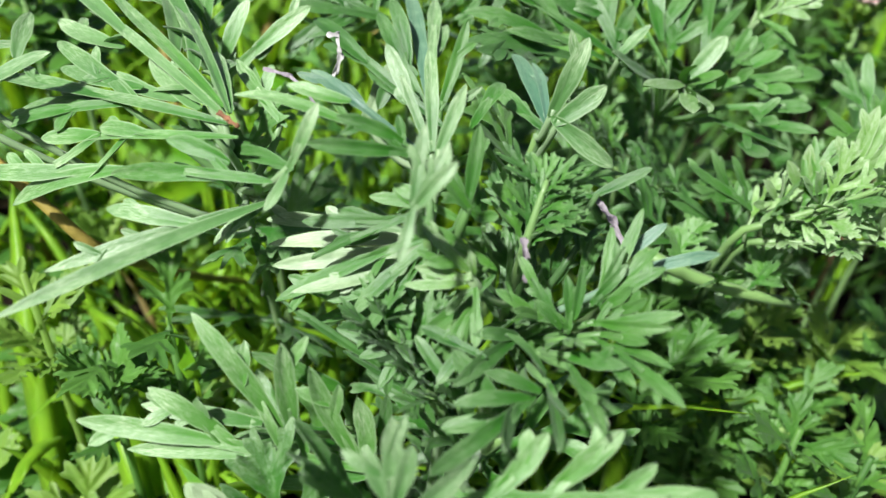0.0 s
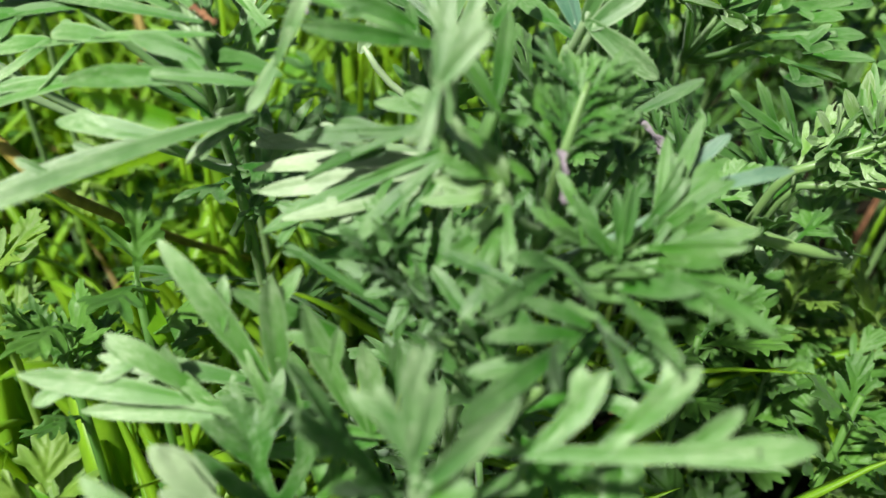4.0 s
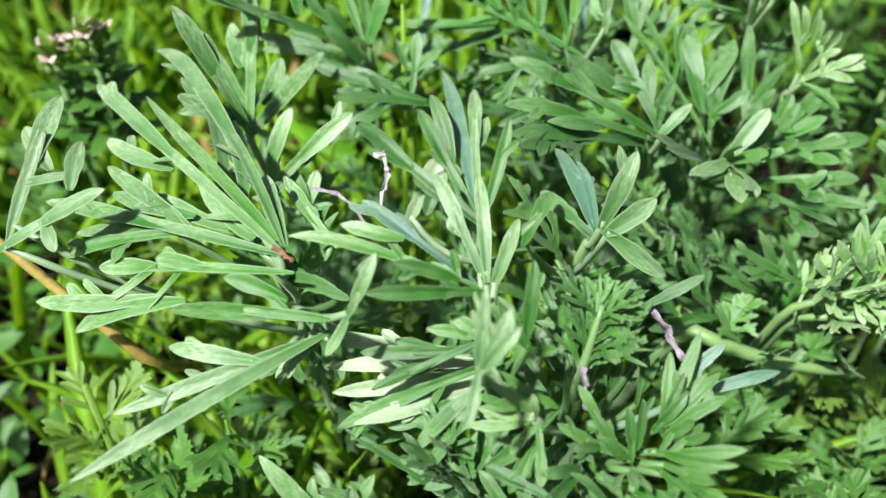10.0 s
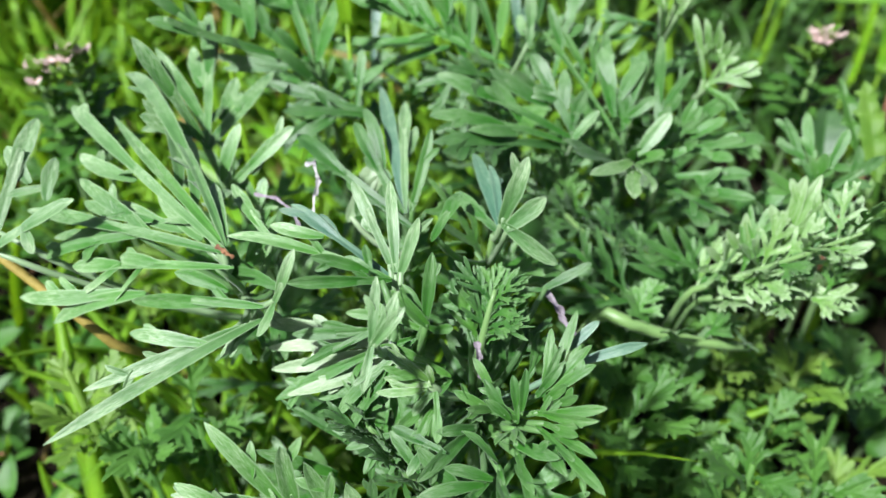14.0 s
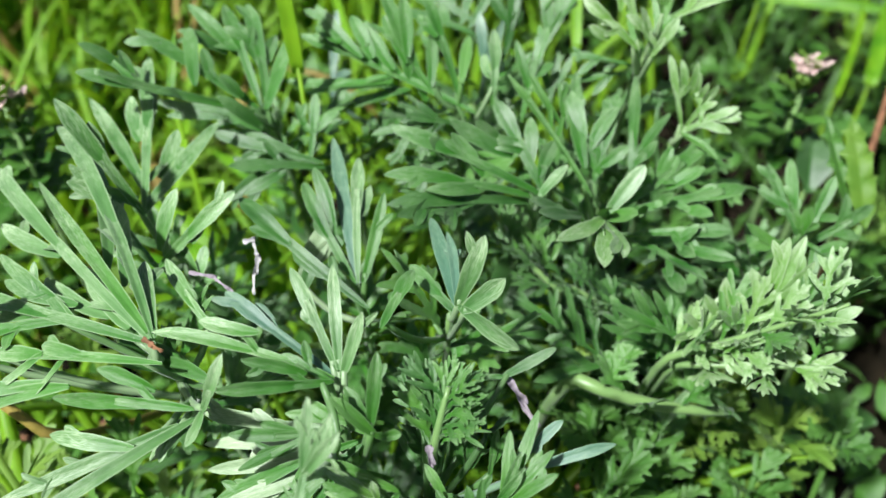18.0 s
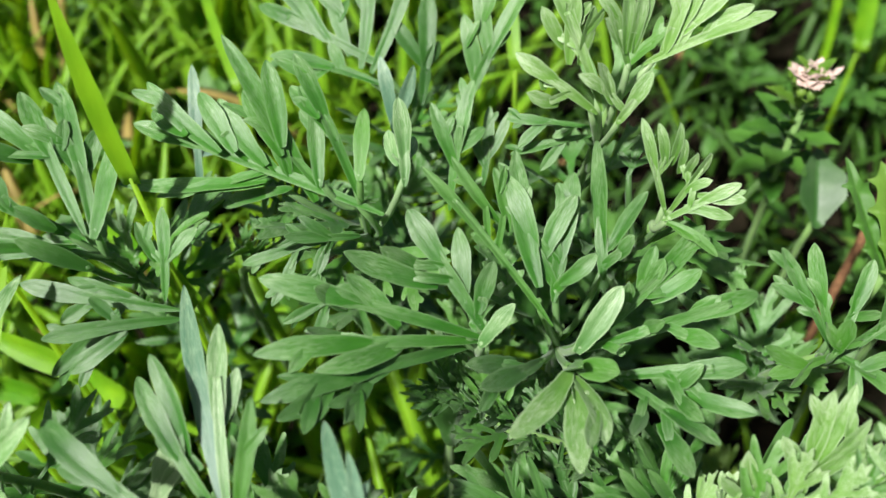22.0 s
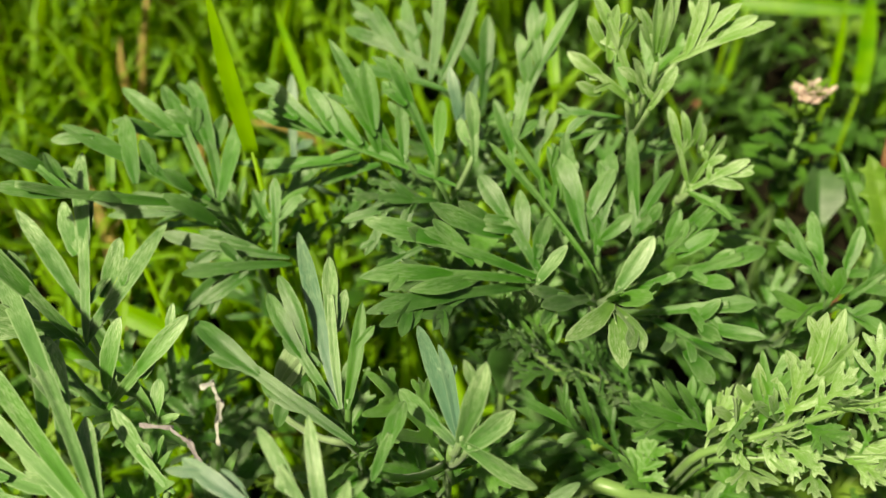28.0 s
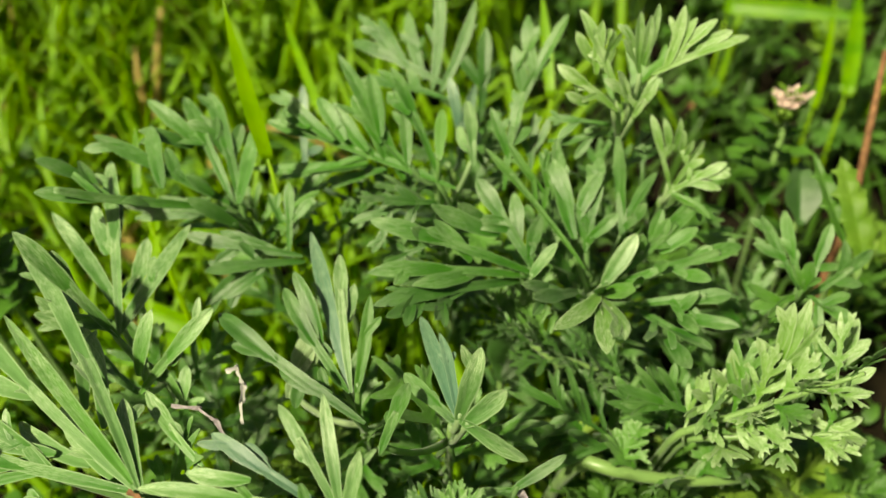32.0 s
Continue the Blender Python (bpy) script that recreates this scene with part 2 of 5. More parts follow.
def lobe_shape(k):
    return (0.6 + 0.4 * math.sin(min(1.0, k / 0.6) * math.pi / 2) ** 1.6) * (1 if k < 0.58 else max(0.0, 1 - ((k - 0.58) / 0.42) ** 2.2) ** 0.68)


def blade_shape(k):
    return (0.75 + 0.25 * math.sin(k * 3.1)) * (1 - k ** 3) + 0.01


def oval_shape(k):
    return math.sin(math.pi * (0.04 + 0.96 * k) ** 0.85) ** 0.8 + 0.02


# ---- wormwood ----
UP = Vector((0.05, -0.6, 0.77)).normalized()
now = {}


def lamina(bm, arms, width, norm, r, cell):
    """One webbed leaf skin from its arms (start, end, width, profile, sag, swing): the outline is the blended sum of the arms, the height follows them."""
    ex = norm.orthogonal().normalized()
    ey = norm.cross(ex)
    turn = np.array([list(ex), list(ey), list(norm)])
    bits = []
    for a, b, w, profile, sag, swing in arms:
        way = b - a
        side = way.cross(norm)
        side = side.normalized() if side.length > 1e-9 else ex.copy()
        mid = (a + b) / 2 + side.cross(way).normalized() * way.length * sag + side * way.length * swing
        line = np.array([list(bend(a, mid, b, i / 4)) for i in range(5)]) @ turn.T
        table = np.array([max(profile(i / 24), 0.03) for i in range(25)]) * w * 0.4
        reach = way.length * 100
        bits.append((line, table, reach, r.uniform(-0.5, 0.5), r.uniform(0.3, 0.75)))
    every = np.concatenate([q[0] for q in bits])
    low, high = every.min(0)[:2] - width, every.max(0)[:2] + width
    nx, ny = (np.ceil((high - low) / cell)).astype(int) + 1
    gx, gy = np.meshgrid(low[0] + np.arange(nx) * cell, low[1] + np.arange(ny) * cell, indexing="ij")
    fx, fy = gx.ravel(), gy.ravel()
    # a slow wobble keeps the margins uneven
    p1, p2 = r.uniform(0, 6), r.uniform(0, 6)
    wob = 0.022 * width * (np.sin(fx * 700 + p1 + 2 * np.sin(fy * 400)) + np.sin(fy * 800 + p2))
    total, level, weight, run, tips = (np.zeros(fx.size) for _ in range(5))
    k_blend, k_level = 0.05 * width, 0.1 * width
    for line, table, reach, tilt, fold in bits:
        best, at, hc, sd = np.full(fx.size, 1e9), np.zeros(fx.size), np.zeros(fx.size), np.zeros(fx.size)
        for j in range(4):
            p, q = line[j], line[j + 1]
            d = q[:2] - p[:2]
            n2 = max(d @ d, 1e-12)
            k = np.clip(((fx - p[0]) * d[0] + (fy - p[1]) * d[1]) / n2, 0, 1)
            ox, oy = fx - p[0] - k * d[0], fy - p[1] - k * d[1]
            dist = np.hypot(ox, oy)
            near = dist < best
            best = np.where(near, dist, best)
            at = np.where(near, (j + k) / 4, at)
            hc = np.where(near, p[2] + k * (q[2] - p[2]), hc)
            sd = np.where(near, (ox * d[1] - oy * d[0]) / math.sqrt(n2), sd)
        gap = best - np.interp(at, np.linspace(0, 1, 25), table)
        total += np.exp(np.clip(-gap / k_blend, -60, 60))
        w = np.exp(np.clip(-gap / k_level, -60, 60))
        weight += w
        run += w * at * reach
        tips += w * at
        level += w * (hc + tilt * np.clip(sd, -width, width) + fold * np.minimum(best, width))
    field = -k_blend * np.log(np.maximum(total, 1e-26)) + wob
    level = level / np.maximum(weight, 1e-26)
    run = run / np.maximum(weight, 1e-26)
    tips = tips / np.maximum(weight, 1e-26)
    field[np.abs(field) < 1e-7] = 1e-7
    # two triangles a cell, cut along the outline
    i, j = np.meshgrid(np.arange(nx - 1), np.arange(ny - 1), indexing="ij")
    c00 = (i * ny + j).ravel()
    tri = np.concatenate([np.stack([c00, c00 + ny, c00 + ny + 1], 1), np.stack([c00, c00 + ny + 1, c00 + 1], 1)])
    inside = field < 0
    count = inside[tri].sum(1)
    tri, count = tri[count > 0], count[count > 0]
    if not len(tri):
        return
    verts, where, cuts = [], {}, {}
    uv, along, ends = [], [], []

    def corner(v):
        if v not in where:
            where[v] = len(verts)
            verts.append((fx[v], fy[v], level[v]))
            uv.append(0.5 * min(1.0, -field[v] / (0.34 * width)))
            along.append(run[v])
            ends.append(tips[v])
        return where[v]

    def cut(v, w):
        key = (v, w) if v < w else (w, v)
        if key not in cuts:
            k = field[v] / (field[v] - field[w])
            cuts[key] = len(verts)
            verts.append((fx[v] + k * (fx[w] - fx[v]), fy[v] + k * (fy[w] - fy[v]), level[v] + k * (level[w] - level[v])))
            uv.append(0.0)
            along.append(run[v] + k * (run[w] - run[v]))
            ends.append(tips[v])
        return cuts[key]

    faces, rims = [], []
    for (a, b, c), n in zip(tri.tolist(), count.tolist()):
        if n == 3:
            faces.append((corner(a), corner(b), corner(c)))
            continue
        while (n == 1 and not inside[a]) or (n == 2 and inside[a]):
            a, b, c = b, c, a
        m1, m2 = cut(a, b), cut(a, c)
        if n == 1:
            faces.append((corner(a), m1, m2))
            rims.append((m1, m2))
        else:
            faces.append((m1, corner(b), corner(c), m2))
            rims.append((m2, m1))
    n = len(verts)
    flat = np.array(verts)
    off = 0.00022 * np.minimum(1.0, np.array(uv) * 5 + 0.25)
    top, under = flat.copy(), flat.copy()
    top[:, 2] += off
    under[:, 2] -= off
    edge = sorted({v for q in rims for v in q})
    at_edge = {v: 2 * n + 2 * i for i, v in enumerate(edge)}
    world_at = np.concatenate([top, under, np.stack([top[edge], under[edge]], 1).reshape(-1, 3)]) @ turn
    faces = faces + [tuple(v + n for v in f[::-1]) for f in faces] + [(at_edge[b], at_edge[a], at_edge[a] + 1, at_edge[b] + 1) for a, b in rims]
    mesh = bpy.data.meshes.new("skin")
    mesh.from_pydata(world_at.tolist(), [], faces)
    layer = mesh.uv_layers.new(name="UVMap")
    u = np.array(uv + uv + [0.0] * (2 * len(edge)))
    v = np.array(along + along + [0.0] * (2 * len(edge)))
    rim_ends = [ends[q] for q in edge for _ in (0, 1)]
    e = np.array(ends + ends + rim_ends)
    index = np.zeros(len(mesh.loops), dtype=np.int32)
    mesh.loops.foreach_get("vertex_index", index)
    layer.data.foreach_set("uv", np.stack([u[index], v[index]], 1).ravel())
    felt = mesh.uv_layers.new(name="Felt")
    felt.data.foreach_set("uv", np.stack([e[index], e[index]], 1).ravel())
    bm.from_mesh(mesh)
    bpy.data.meshes.remove(mesh)


def leaf_plane(way, lobes, r):
    """The normal of the plane in which a leaf's fingers spread, rolled a little about its rib."""
    along = way.normalized()
    flat = UP - along * UP.dot(along)
    if flat.length < 0.35:
        flat += Vector((0, 0, 1)) - along * along.z
    flat.normalize()
    ways = [q[-3:] for q in lobes]
    if len(ways) >= 2:
        spread = np.array([list(along)] + [list(Vector(q).normalized()) for q in ways])
        own = Vector(np.linalg.eigh(spread.T @ spread)[1][:, 0])
        if own.dot(flat) < 0:
            own.negate()
        if own.dot(flat) > 0.45:
            flat = (flat * 3 + own).normalized()
    roll = r.gauss(0, 0.2)
    return (Matrix.Rotation(max(-0.4, min(0.4, roll)), 3, along) @ flat).normalized()


ROW = (-1.0, -0.72, -0.32, 0.0, 0.32, 0.72, 1.0)


def finger(bm, a, b, norm, width, profile, sag, swing, r, rings=11):
    """One finger of a cut leaf from a to b: a soft channel with a sunk midrib, twisted a little, its tip bent."""
    way = b - a
    size = way.length
    side = way.cross(norm)
    side = side.normalized() if side.length > 1e-9 else way.orthogonal().normalized()
    up = side.cross(way).normalized()
    mid = (a + b) / 2 + up * size * sag + side * size * swing
    twist, roll, channel, curl = r.uniform(-0.3, 0.3), r.gauss(0, 0.16), r.uniform(0.04, 0.26), r.uniform(-0.5, 0.3)
    shift, depth = r.uniform(0, 6), 0.00028
    layer, felt = bm.loops.layers.uv["UVMap"], bm.loops.layers.uv["Felt"]
    old, last = None, None
    for i in range(rings + 1):
        k = i / rings
        k = 1 - (1 - k) ** 1.4
        c = bend(a, mid, b, k) + up * curl * size * max(0.0, k - 0.55) ** 2
        foot = min(1.0, k / 0.16)
        h = width / 2 * max(profile(k), 0.05) * (0.55 + 0.45 * foot * (2 - foot)) * (1 + 0.05 * math.sin(k * 14 + shift))
        turn = roll + twist * k
        across, over = side * math.cos(turn) + up * math.sin(turn), up * math.cos(turn) - side * math.sin(turn)
        top = [bm.verts.new(c + across * h * q + over * (h * channel * (abs(q) ** 1.4 - 0.25 * max(0.0, abs(q) - 0.8) * 5) - (depth * 0.5 if q == 0 else 0.0))) for q in ROW]
        low = [bm.verts.new(top[j].co - over * (depth * (2.0 if j == 3 else 1.0))) for j in range(1, 6)]
        ring = top + low[::-1]
        u = [(q + 1) / 2 for q in ROW] + [(q + 1) / 2 for q in ROW[5:0:-1]]
        if old:
            for j in range(12):
                m = (j + 1) % 12
                f = bm.faces.new((old[j], old[m], ring[m], ring[j]))
                if j in (0, 6):
                    bm.edges.get((old[j], ring[j])).smooth = False
                for corner, x, y in zip(f.loops, (u[j], u[m], u[m], u[j]), (last, last, k, k)):
                    corner[layer].uv = (x, y * size * 100)
                    corner[felt].uv = (y, y)
        old, last = ring, k
    f = bm.faces.new(old)
    for corner in f.loops:
        corner[felt].uv = (1, 1)


def lobes_of(bm, base, way, width, lobes, seed, cell=0.0005, norm=None):
    """A cut leaf: a winged rib along way that ends in a lobe, side lobes that leave it part of the way up; millimetres."""
    r = random.Random(seed)
    tip, wild = base + way, norm is not None
    norm = norm or leaf_plane(way, lobes, r)
    side = way.cross(norm).normalized()
    swing, sag = r.uniform(-0.05, 0.05), r.uniform(0.02, 0.08)
    mid = (base + tip) / 2 + side.cross(way).normalized() * way.length * sag + side * way.length * swing
    fixed = [q for q in lobes if len(q) == 6]
    loose = [q for q in lobes if len(q) == 4]
    arms = [(bend(base, mid, tip, max(s - 0.05, 0)), base + way * s + Vector(d) / 1000, True) for s, *d in loose]
    arms += [(base + Vector(q[:3]) / 1000, base + (Vector(q[:3]) + Vector(q[3:])) / 1000, False) for q in fixed]
    along = [max(0.0, min(0.9, (a - base).dot(way) / way.length_squared)) for a, _, _ in arms]
    far = max(along or [0])
    bits = []
    if arms and far > 0.15:
        bits.append((base, bend(base, mid, tip, min(far + 0.2, 0.92)), width * 0.6, lambda k: 0.3 + 0.7 * math.sin(0.3 + k * 2.3), sag, swing * 0.6))
    start = bend(base, mid, tip, max(0.0, far - (0.3 if wild else 0.06)))
    bits.append((start, tip, width, lobe_shape, sag, swing * 0.5))
    jobs = [(start.lerp(tip, 0.25), tip, True, far)] + [(a, b, whole, s) for (a, b, whole), s in zip(arms, along)]
    for number, (a, b, whole, s) in enumerate(jobs):
        rib = bend(base, mid, tip, max(0.0, s - 0.06))
        go = b - a
        n2 = norm + Vector((r.uniform(-0.2, 0.2), r.uniform(-0.2, 0.2), 0))
        if not whole and (a - rib).length > width * 0.35:
            bits.append((rib, a + go * 0.25, width * 0.5, lambda k: 0.8 + 0.2 * math.sin(k * 3), 0.02, 0.0))
        if go.length > width * 2.3:
            for flank in (-1, 1):
                for turn_at in ((0.34, 0.56) if go.length > width * 3.4 else (0.42,)):
                    if r.random() < (0.2 if not wild else 0.3):
                        turn = n2.normalized().cross(go).normalized() * flank * width * r.uniform(0.55, 1.0)
                        root = a + go * (turn_at + r.uniform(-0.06, 0.06))
                        bits.append((root - turn * 0.2, root + go.normalized() * width * r.uniform(1.1, 1.9) + turn, width * r.uniform(0.5, 0.7), lobe_shape, 0.04, 0.0))
        if number:
            bits.append((a - go * 0.1, b, width * r.uniform(0.88, 1.06) * min(1.0, 0.55 + go.length / (width * 7)), lobe_shape, r.uniform(-0.03, 0.1), r.uniform(-0.09, 0.09)))
    if wild:
        lamina(bm, bits, width, norm, r, cell)
        return
    bm.loops.layers.uv.new("UVMap")
    bm.loops.layers.uv.new("Felt")
    for a, b, w, profile, bow, swerve in bits:
        finger(bm, a, b, norm, w * 0.9, profile, bow, swerve, r)


def shoot(label):
    finish()
    now["label"], now["leaves"] = label, []


def leaf(kind, width, base, way, lobes):
    now["leaves"].append((kind, width / 1000, Vector(base) / 1000, Vector(way) / 1000, lobes))


SMALL = {}


def small_leaf(name, parent, at, azimuth, size, lift, r, material, broad=0.16):
    """A cut leaf of the undergrowth, five to nine lobes in two or three pairs; alike leaves share their mesh."""
    key = (material.name, broad, r.randrange(7))
    if key not in SMALL:
        q = random.Random(key[2] * 31 + int(broad * 1000))
        way, lobes = Vector((0.026, 0, 0.003)), []
        for s in (0.3, 0.48, 0.64) if broad > 0.12 else (0.32, 0.56):
            for turn in (-1, 1):
                lobes.append((s, 26 * q.uniform(0.24, 0.42), 26 * turn * q.uniform(0.24, 0.38) * (1.25 - s), 26 * q.uniform(-0.05, 0.14)))
        bm = bmesh.new()
        lobes_of(bm, Vector((0, 0, 0)), way, 0.026 * broad, lobes, key[2], 0.0006, Vector((0, 0, 1)))
        tube(bm, [Vector((-0.004, 0, -0.003)), Vector((0, 0, 0)), way * 0.2], [0.0007, 0.0007, 0.0004], 5)
        for f in bm.faces:
            f.smooth = True
        SMALL[key] = bpy.data.meshes.new(name)
        bm.to_mesh(SMALL[key])
        bm.free()
        SMALL[key].materials.append(material)
    ob = new(name, SMALL[key])
    ob.matrix_world = Matrix.Translation(at) @ Matrix.Rotation(azimuth, 4, "Z") @ Matrix.Rotation(-lift, 4, "Y") @ Matrix.Rotation(r.uniform(-0.4, 0.4), 4, "X") @ Matrix.Scale(size / 0.026, 4)
    ob.parent = parent
    ob.matrix_parent_inverse = parent.matrix_world.inverted()
    return tagged(ob)


def sprig(label, points, count, size, kinds, seed):
    """A leafy side shoot: a stem along points, thick with small cut leaves."""
    r = random.Random(seed)
    pts = [Vector(q) for q in points]
    foot = Vector((pts[0].x, pts[0].y + 0.05, -0.003))
    plant = empty("wormwood_shoot", (foot.x, foot.y, 0), label, "wormwood", "wormwood shoots")
    line = [bend(foot, pts[0] + (pts[0] - pts[1]) * 0.3, pts[0], i / 5) for i in range(5)] + [bend(pts[0], pts[1], pts[2], i / 7) for i in range(8)]
    bm = bmesh.new()
    tube(bm, line, [0.0011] * 5 + [0.0011 - 0.00008 * i for i in range(8)])
    part("stem", bm, STEM, plant, "pale ridged stem")
    ahead = math.atan2(pts[2].y - pts[0].y, pts[2].x - pts[0].x)
    for i in range(count):
        k = (i + r.uniform(0, 0.8)) / count
        at = bend(pts[0], pts[1], pts[2], k)
        small_leaf("leaf", plant, at, ahead + (-1) ** i * r.uniform(0.2, 1.7), size * r.uniform(0.75, 1.2) * (1.1 - 0.35 * k), r.uniform(0.2, 1.15), r, LEAF[kinds[i % len(kinds)]], r.choice((0.1, 0.115)))


def finish():
    if not now.get("leaves"):
        return
    sets = now["leaves"]
    mean = sum((b for _, _, b, _, _ in sets), Vector()) / len(sets)
    top = max(sets, key=lambda q: q[2].z)[2]
    r = random.Random(len(sets) * 7 + int(mean.x * 1e5))
    foot = Vector((mean.x + r.uniform(-0.012, 0.012), mean.y + 0.045, -0.004))
    head = mean * 0.5 + top * 0.5 + Vector((0, 0.004, -0.006))
    way_by = foot.lerp(head, 0.6) + Vector((0, 0.022, 0))
    plant = empty("wormwood_shoot", (foot.x, foot.y, 0), now["label"], "wormwood", "wormwood shoots")
    bm = bmesh.new()
    line = [bend(foot, way_by, head, i / 9) for i in range(10)]
    tube(bm, line, [0.0017 - 0.0008 * i / 9 for i in range(10)])
    part("stem", bm, STEM, plant, "pale ridged stem")
    for kind, width, base, way, lobes in sets:
        bm = bmesh.new()
        lobes_of(bm, base, way, width, lobes, base.x + base.z)
        joint = min(line, key=lambda q: abs(q.z - (base.z - 0.012 - 0.25 * (q.xy - base.xy).length)))
        knee = base.lerp(joint, 0.5) + Vector((0, 0, -0.004)) - way * 0.08
        arm = [bend(joint, knee, base + way * 0.1, i / 5) for i in range(6)]
        tube(bm, arm, [0.0010, 0.0009, 0.0008, 0.0008, 0.0008, 0.0006], 6)
        part("leaf", bm, LEAF[kind], plant)
    for i in range(7 if mean.y < 0.13 else 13):
        k = r.uniform(0.3, 0.92)
        at = bend(foot, way_by, head, k)
        # lower leaves get the darker green, as painted shade
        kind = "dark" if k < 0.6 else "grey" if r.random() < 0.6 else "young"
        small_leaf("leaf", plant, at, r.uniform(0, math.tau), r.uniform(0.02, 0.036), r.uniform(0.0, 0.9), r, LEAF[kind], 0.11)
    now["leaves"] = []



shoot("grey-green wormwood shoot with a wide fan of cut leaves")
leaf("grey", 5.2, (76.5, 206.8, 162.5), (30.3, 18.7, 11.1), [(14, 8, 4, 4, 6, 8), (17, 7, 3, 10, 2, 5), (10, 5, 4, 0, 1, 7), (15, 8, 4, 4, 3, 7)])
leaf("grey", 5.0, (77.1, 205.9, 162.1), (37.5, 4.4, 5.2), [(23, 4, 1, 5, -1, 6), (12, 1, 2, 2, -3, 6), (19, 0, 1, 5, -7, 4), (6, -4, 2, -1, -2, 6)])
leaf("grey", 5.0, (81.8, 200.1, 159.6), (24.3, -5.5, 4.9), [(10, -5, 1, 5, 0, 6), (13, -7, 0, 10, -8, 3), (10, -8, 1, 1, -8, 5)])
leaf("grey", 4.6, (82.4, 203.3, 155.3), (14.7, -21.3, 3.3), [(3, -10, 1, -5, -9, 6), (6, -14, 0, 1, -14, 4)])
leaf("pale", 5.4, (73.7, 203.0, 165.4), (10.3, 6.5, 11.0), [])
leaf("grey", 5.6, (72.0, 216.3, 166.1), (8.8, 21.6, 16.6), [(-3, 3, 6, 0, 24, 14), (-3, 8, 8, -3, 13, 11), (2, 1, 5, 7, 1, 6), (0, 8, 7, 8, 8, 8)])
leaf("young", 3.2, (70.7, 210.9, 164.8), (-22.8, 27.5, 24.3), [(-8, 21, 13, -8, 9, 11), (-6, 19, 12, -1, 8, 10)])
leaf("grey", 5.2, (85.1, 223.5, 162.4), (3.9, 24.9, 19.3), [(3, 5, 6, 9, 7, 8), (3, 2, 5, 3, 0, 6)])
# lowest leaflet takes the bright green to paint sun shining through it
leaf("bright", 5.8, (71.8, 201.0, 164.4), (-5.4, -27.9, 6.9), [(-2, -5, 4, -14, -16, 7), (0, -6, 3, 2, -15, 3)])
leaf("young", 5.6, (71.3, 199.6, 165.8), (7.4, -8.8, 7.7), [(-1, -3, 4, 1, -4, 6)])
leaf("grey", 4.6, (67.2, 203.7, 163.6), (-15.2, -13.0, 11.9), [(-7, -3, 5, -9, -5, 8)])

shoot("grey-green wormwood shoot with one broad feathery leaf")
leaf("grey", 5.4, (56.5, 207.9, 168.6), (-12.7, 20.6, 18.2), [(-4, 6, 6, 1, 11, 9), (-1, 3, 5, 4, 6, 7), (-10, 9, 8, -16, 2, 10), (-11, 12, 9, -8, 0, 8)])
leaf("grey", 5.2, (56.4, 207.0, 168.4), (-41.8, 6.0, 20.3), [(-18, 1, 8, -8, 6, 9), (-27, 4, 11, -5, 0, 7)])
leaf("grey", 4.8, (55.9, 208.3, 166.4), (-42.8, -8.8, 17.3), [(-17, -3, 7, -15, -9, 7), (-26, -2, 9, -8, -2, 7)])
leaf("dark", 4.8, (54.6, 209.5, 164.4), (-40.7, -17.4, 15.2), [(-22, -7, 7, -16, -14, 7), (-21, -8, 7, -6, -14, 4)])
leaf("pale", 4.2, (54.2, 203.9, 170.6), (7.7, 2.3, 8.7), [])

shoot("wormwood shoot with long silvery-green leaf fingers")
leaf("grey", 5.2, (38.8, 238.9, 176.4), (-53.2, 25.7, 13.4), [(-35, 15, 13, -13, 13, 10), (-41, 17, 16, -7, 9, 1), (-31, 14, 13, -6, 11, 8), (-16, 9, 3, -13, 18, 30), (-20, 13, 14, -1, 12, 13), (-21, 12, 12, -6, 11, 9), (-25, 12, 10, -8, 12, 9), (-28, 11, 5, -32, 11, -6), (-28, 11, 4, -26, 10, -7)])
leaf("grey", 4.6, (34.3, 240.7, 179.7), (-9.9, 21.4, 25.5), [(-4, 9, 12, -6, 10, 7), (-7, 11, 16, -5, 9, 2)])
leaf("grey", 4.2, (25.8, 243.2, 183.1), (0.9, 15.2, 10.8), [])
leaf("young", 4.0, (34.6, 240.4, 185.7), (3.0, 14.2, 8.6), [])
leaf("pale", 4.6, (44.1, 239.9, 182.9), (1.2, 15.6, 12.4), [(-1, 6, 2, -1, 8, 3), (1, 6, 3, 3, 7, 0)])
leaf("grey", 4.4, (19.3, 247.5, 180.0), (-19.5, 11.5, -12.1), [(-4, 5, -3, -7, 8, -1)])
leaf("dark", 2.9, (31.8, 233.9, 177.2), (-24.3, -3.2, -2.2), [(-13, -3, -2, -6, -7, -7), (-7, -2, -2, -3, -6, -7), (-10, -1, -1, -4, 3, 4)])
leaf("dark", 2.9, (33.3, 233.2, 176.5), (-15.6, -1.7, 4.4), [(-6, -1, 2, -6, 2, 5), (-7, -2, 0, -3, -4, -4)])
leaf("dark", 2.9, (30.6, 228.4, 166.3), (-16.9, -3.6, -5.1), [(-8, -1, -2, -6, 3, 3), (-7, -2, -3, -4, -5, -6)])

shoot("blue-green wormwood shoot at the edge of the grass")
leaf("grey", 5.2, (-24.1, 242.3, 178.5), (-8.2, 35.3, 18.4), [(-2, 13, 7, -8, 10, 10), (-2, 12, 6, 4, 10, 6)])
leaf("grey", 5.2, (-25.6, 242.0, 179.0), (-12.6, 29.4, 18.5), [(-9, 18, 9, -14, 9, 12), (-12, 16, 10, -11, -3, 9)])
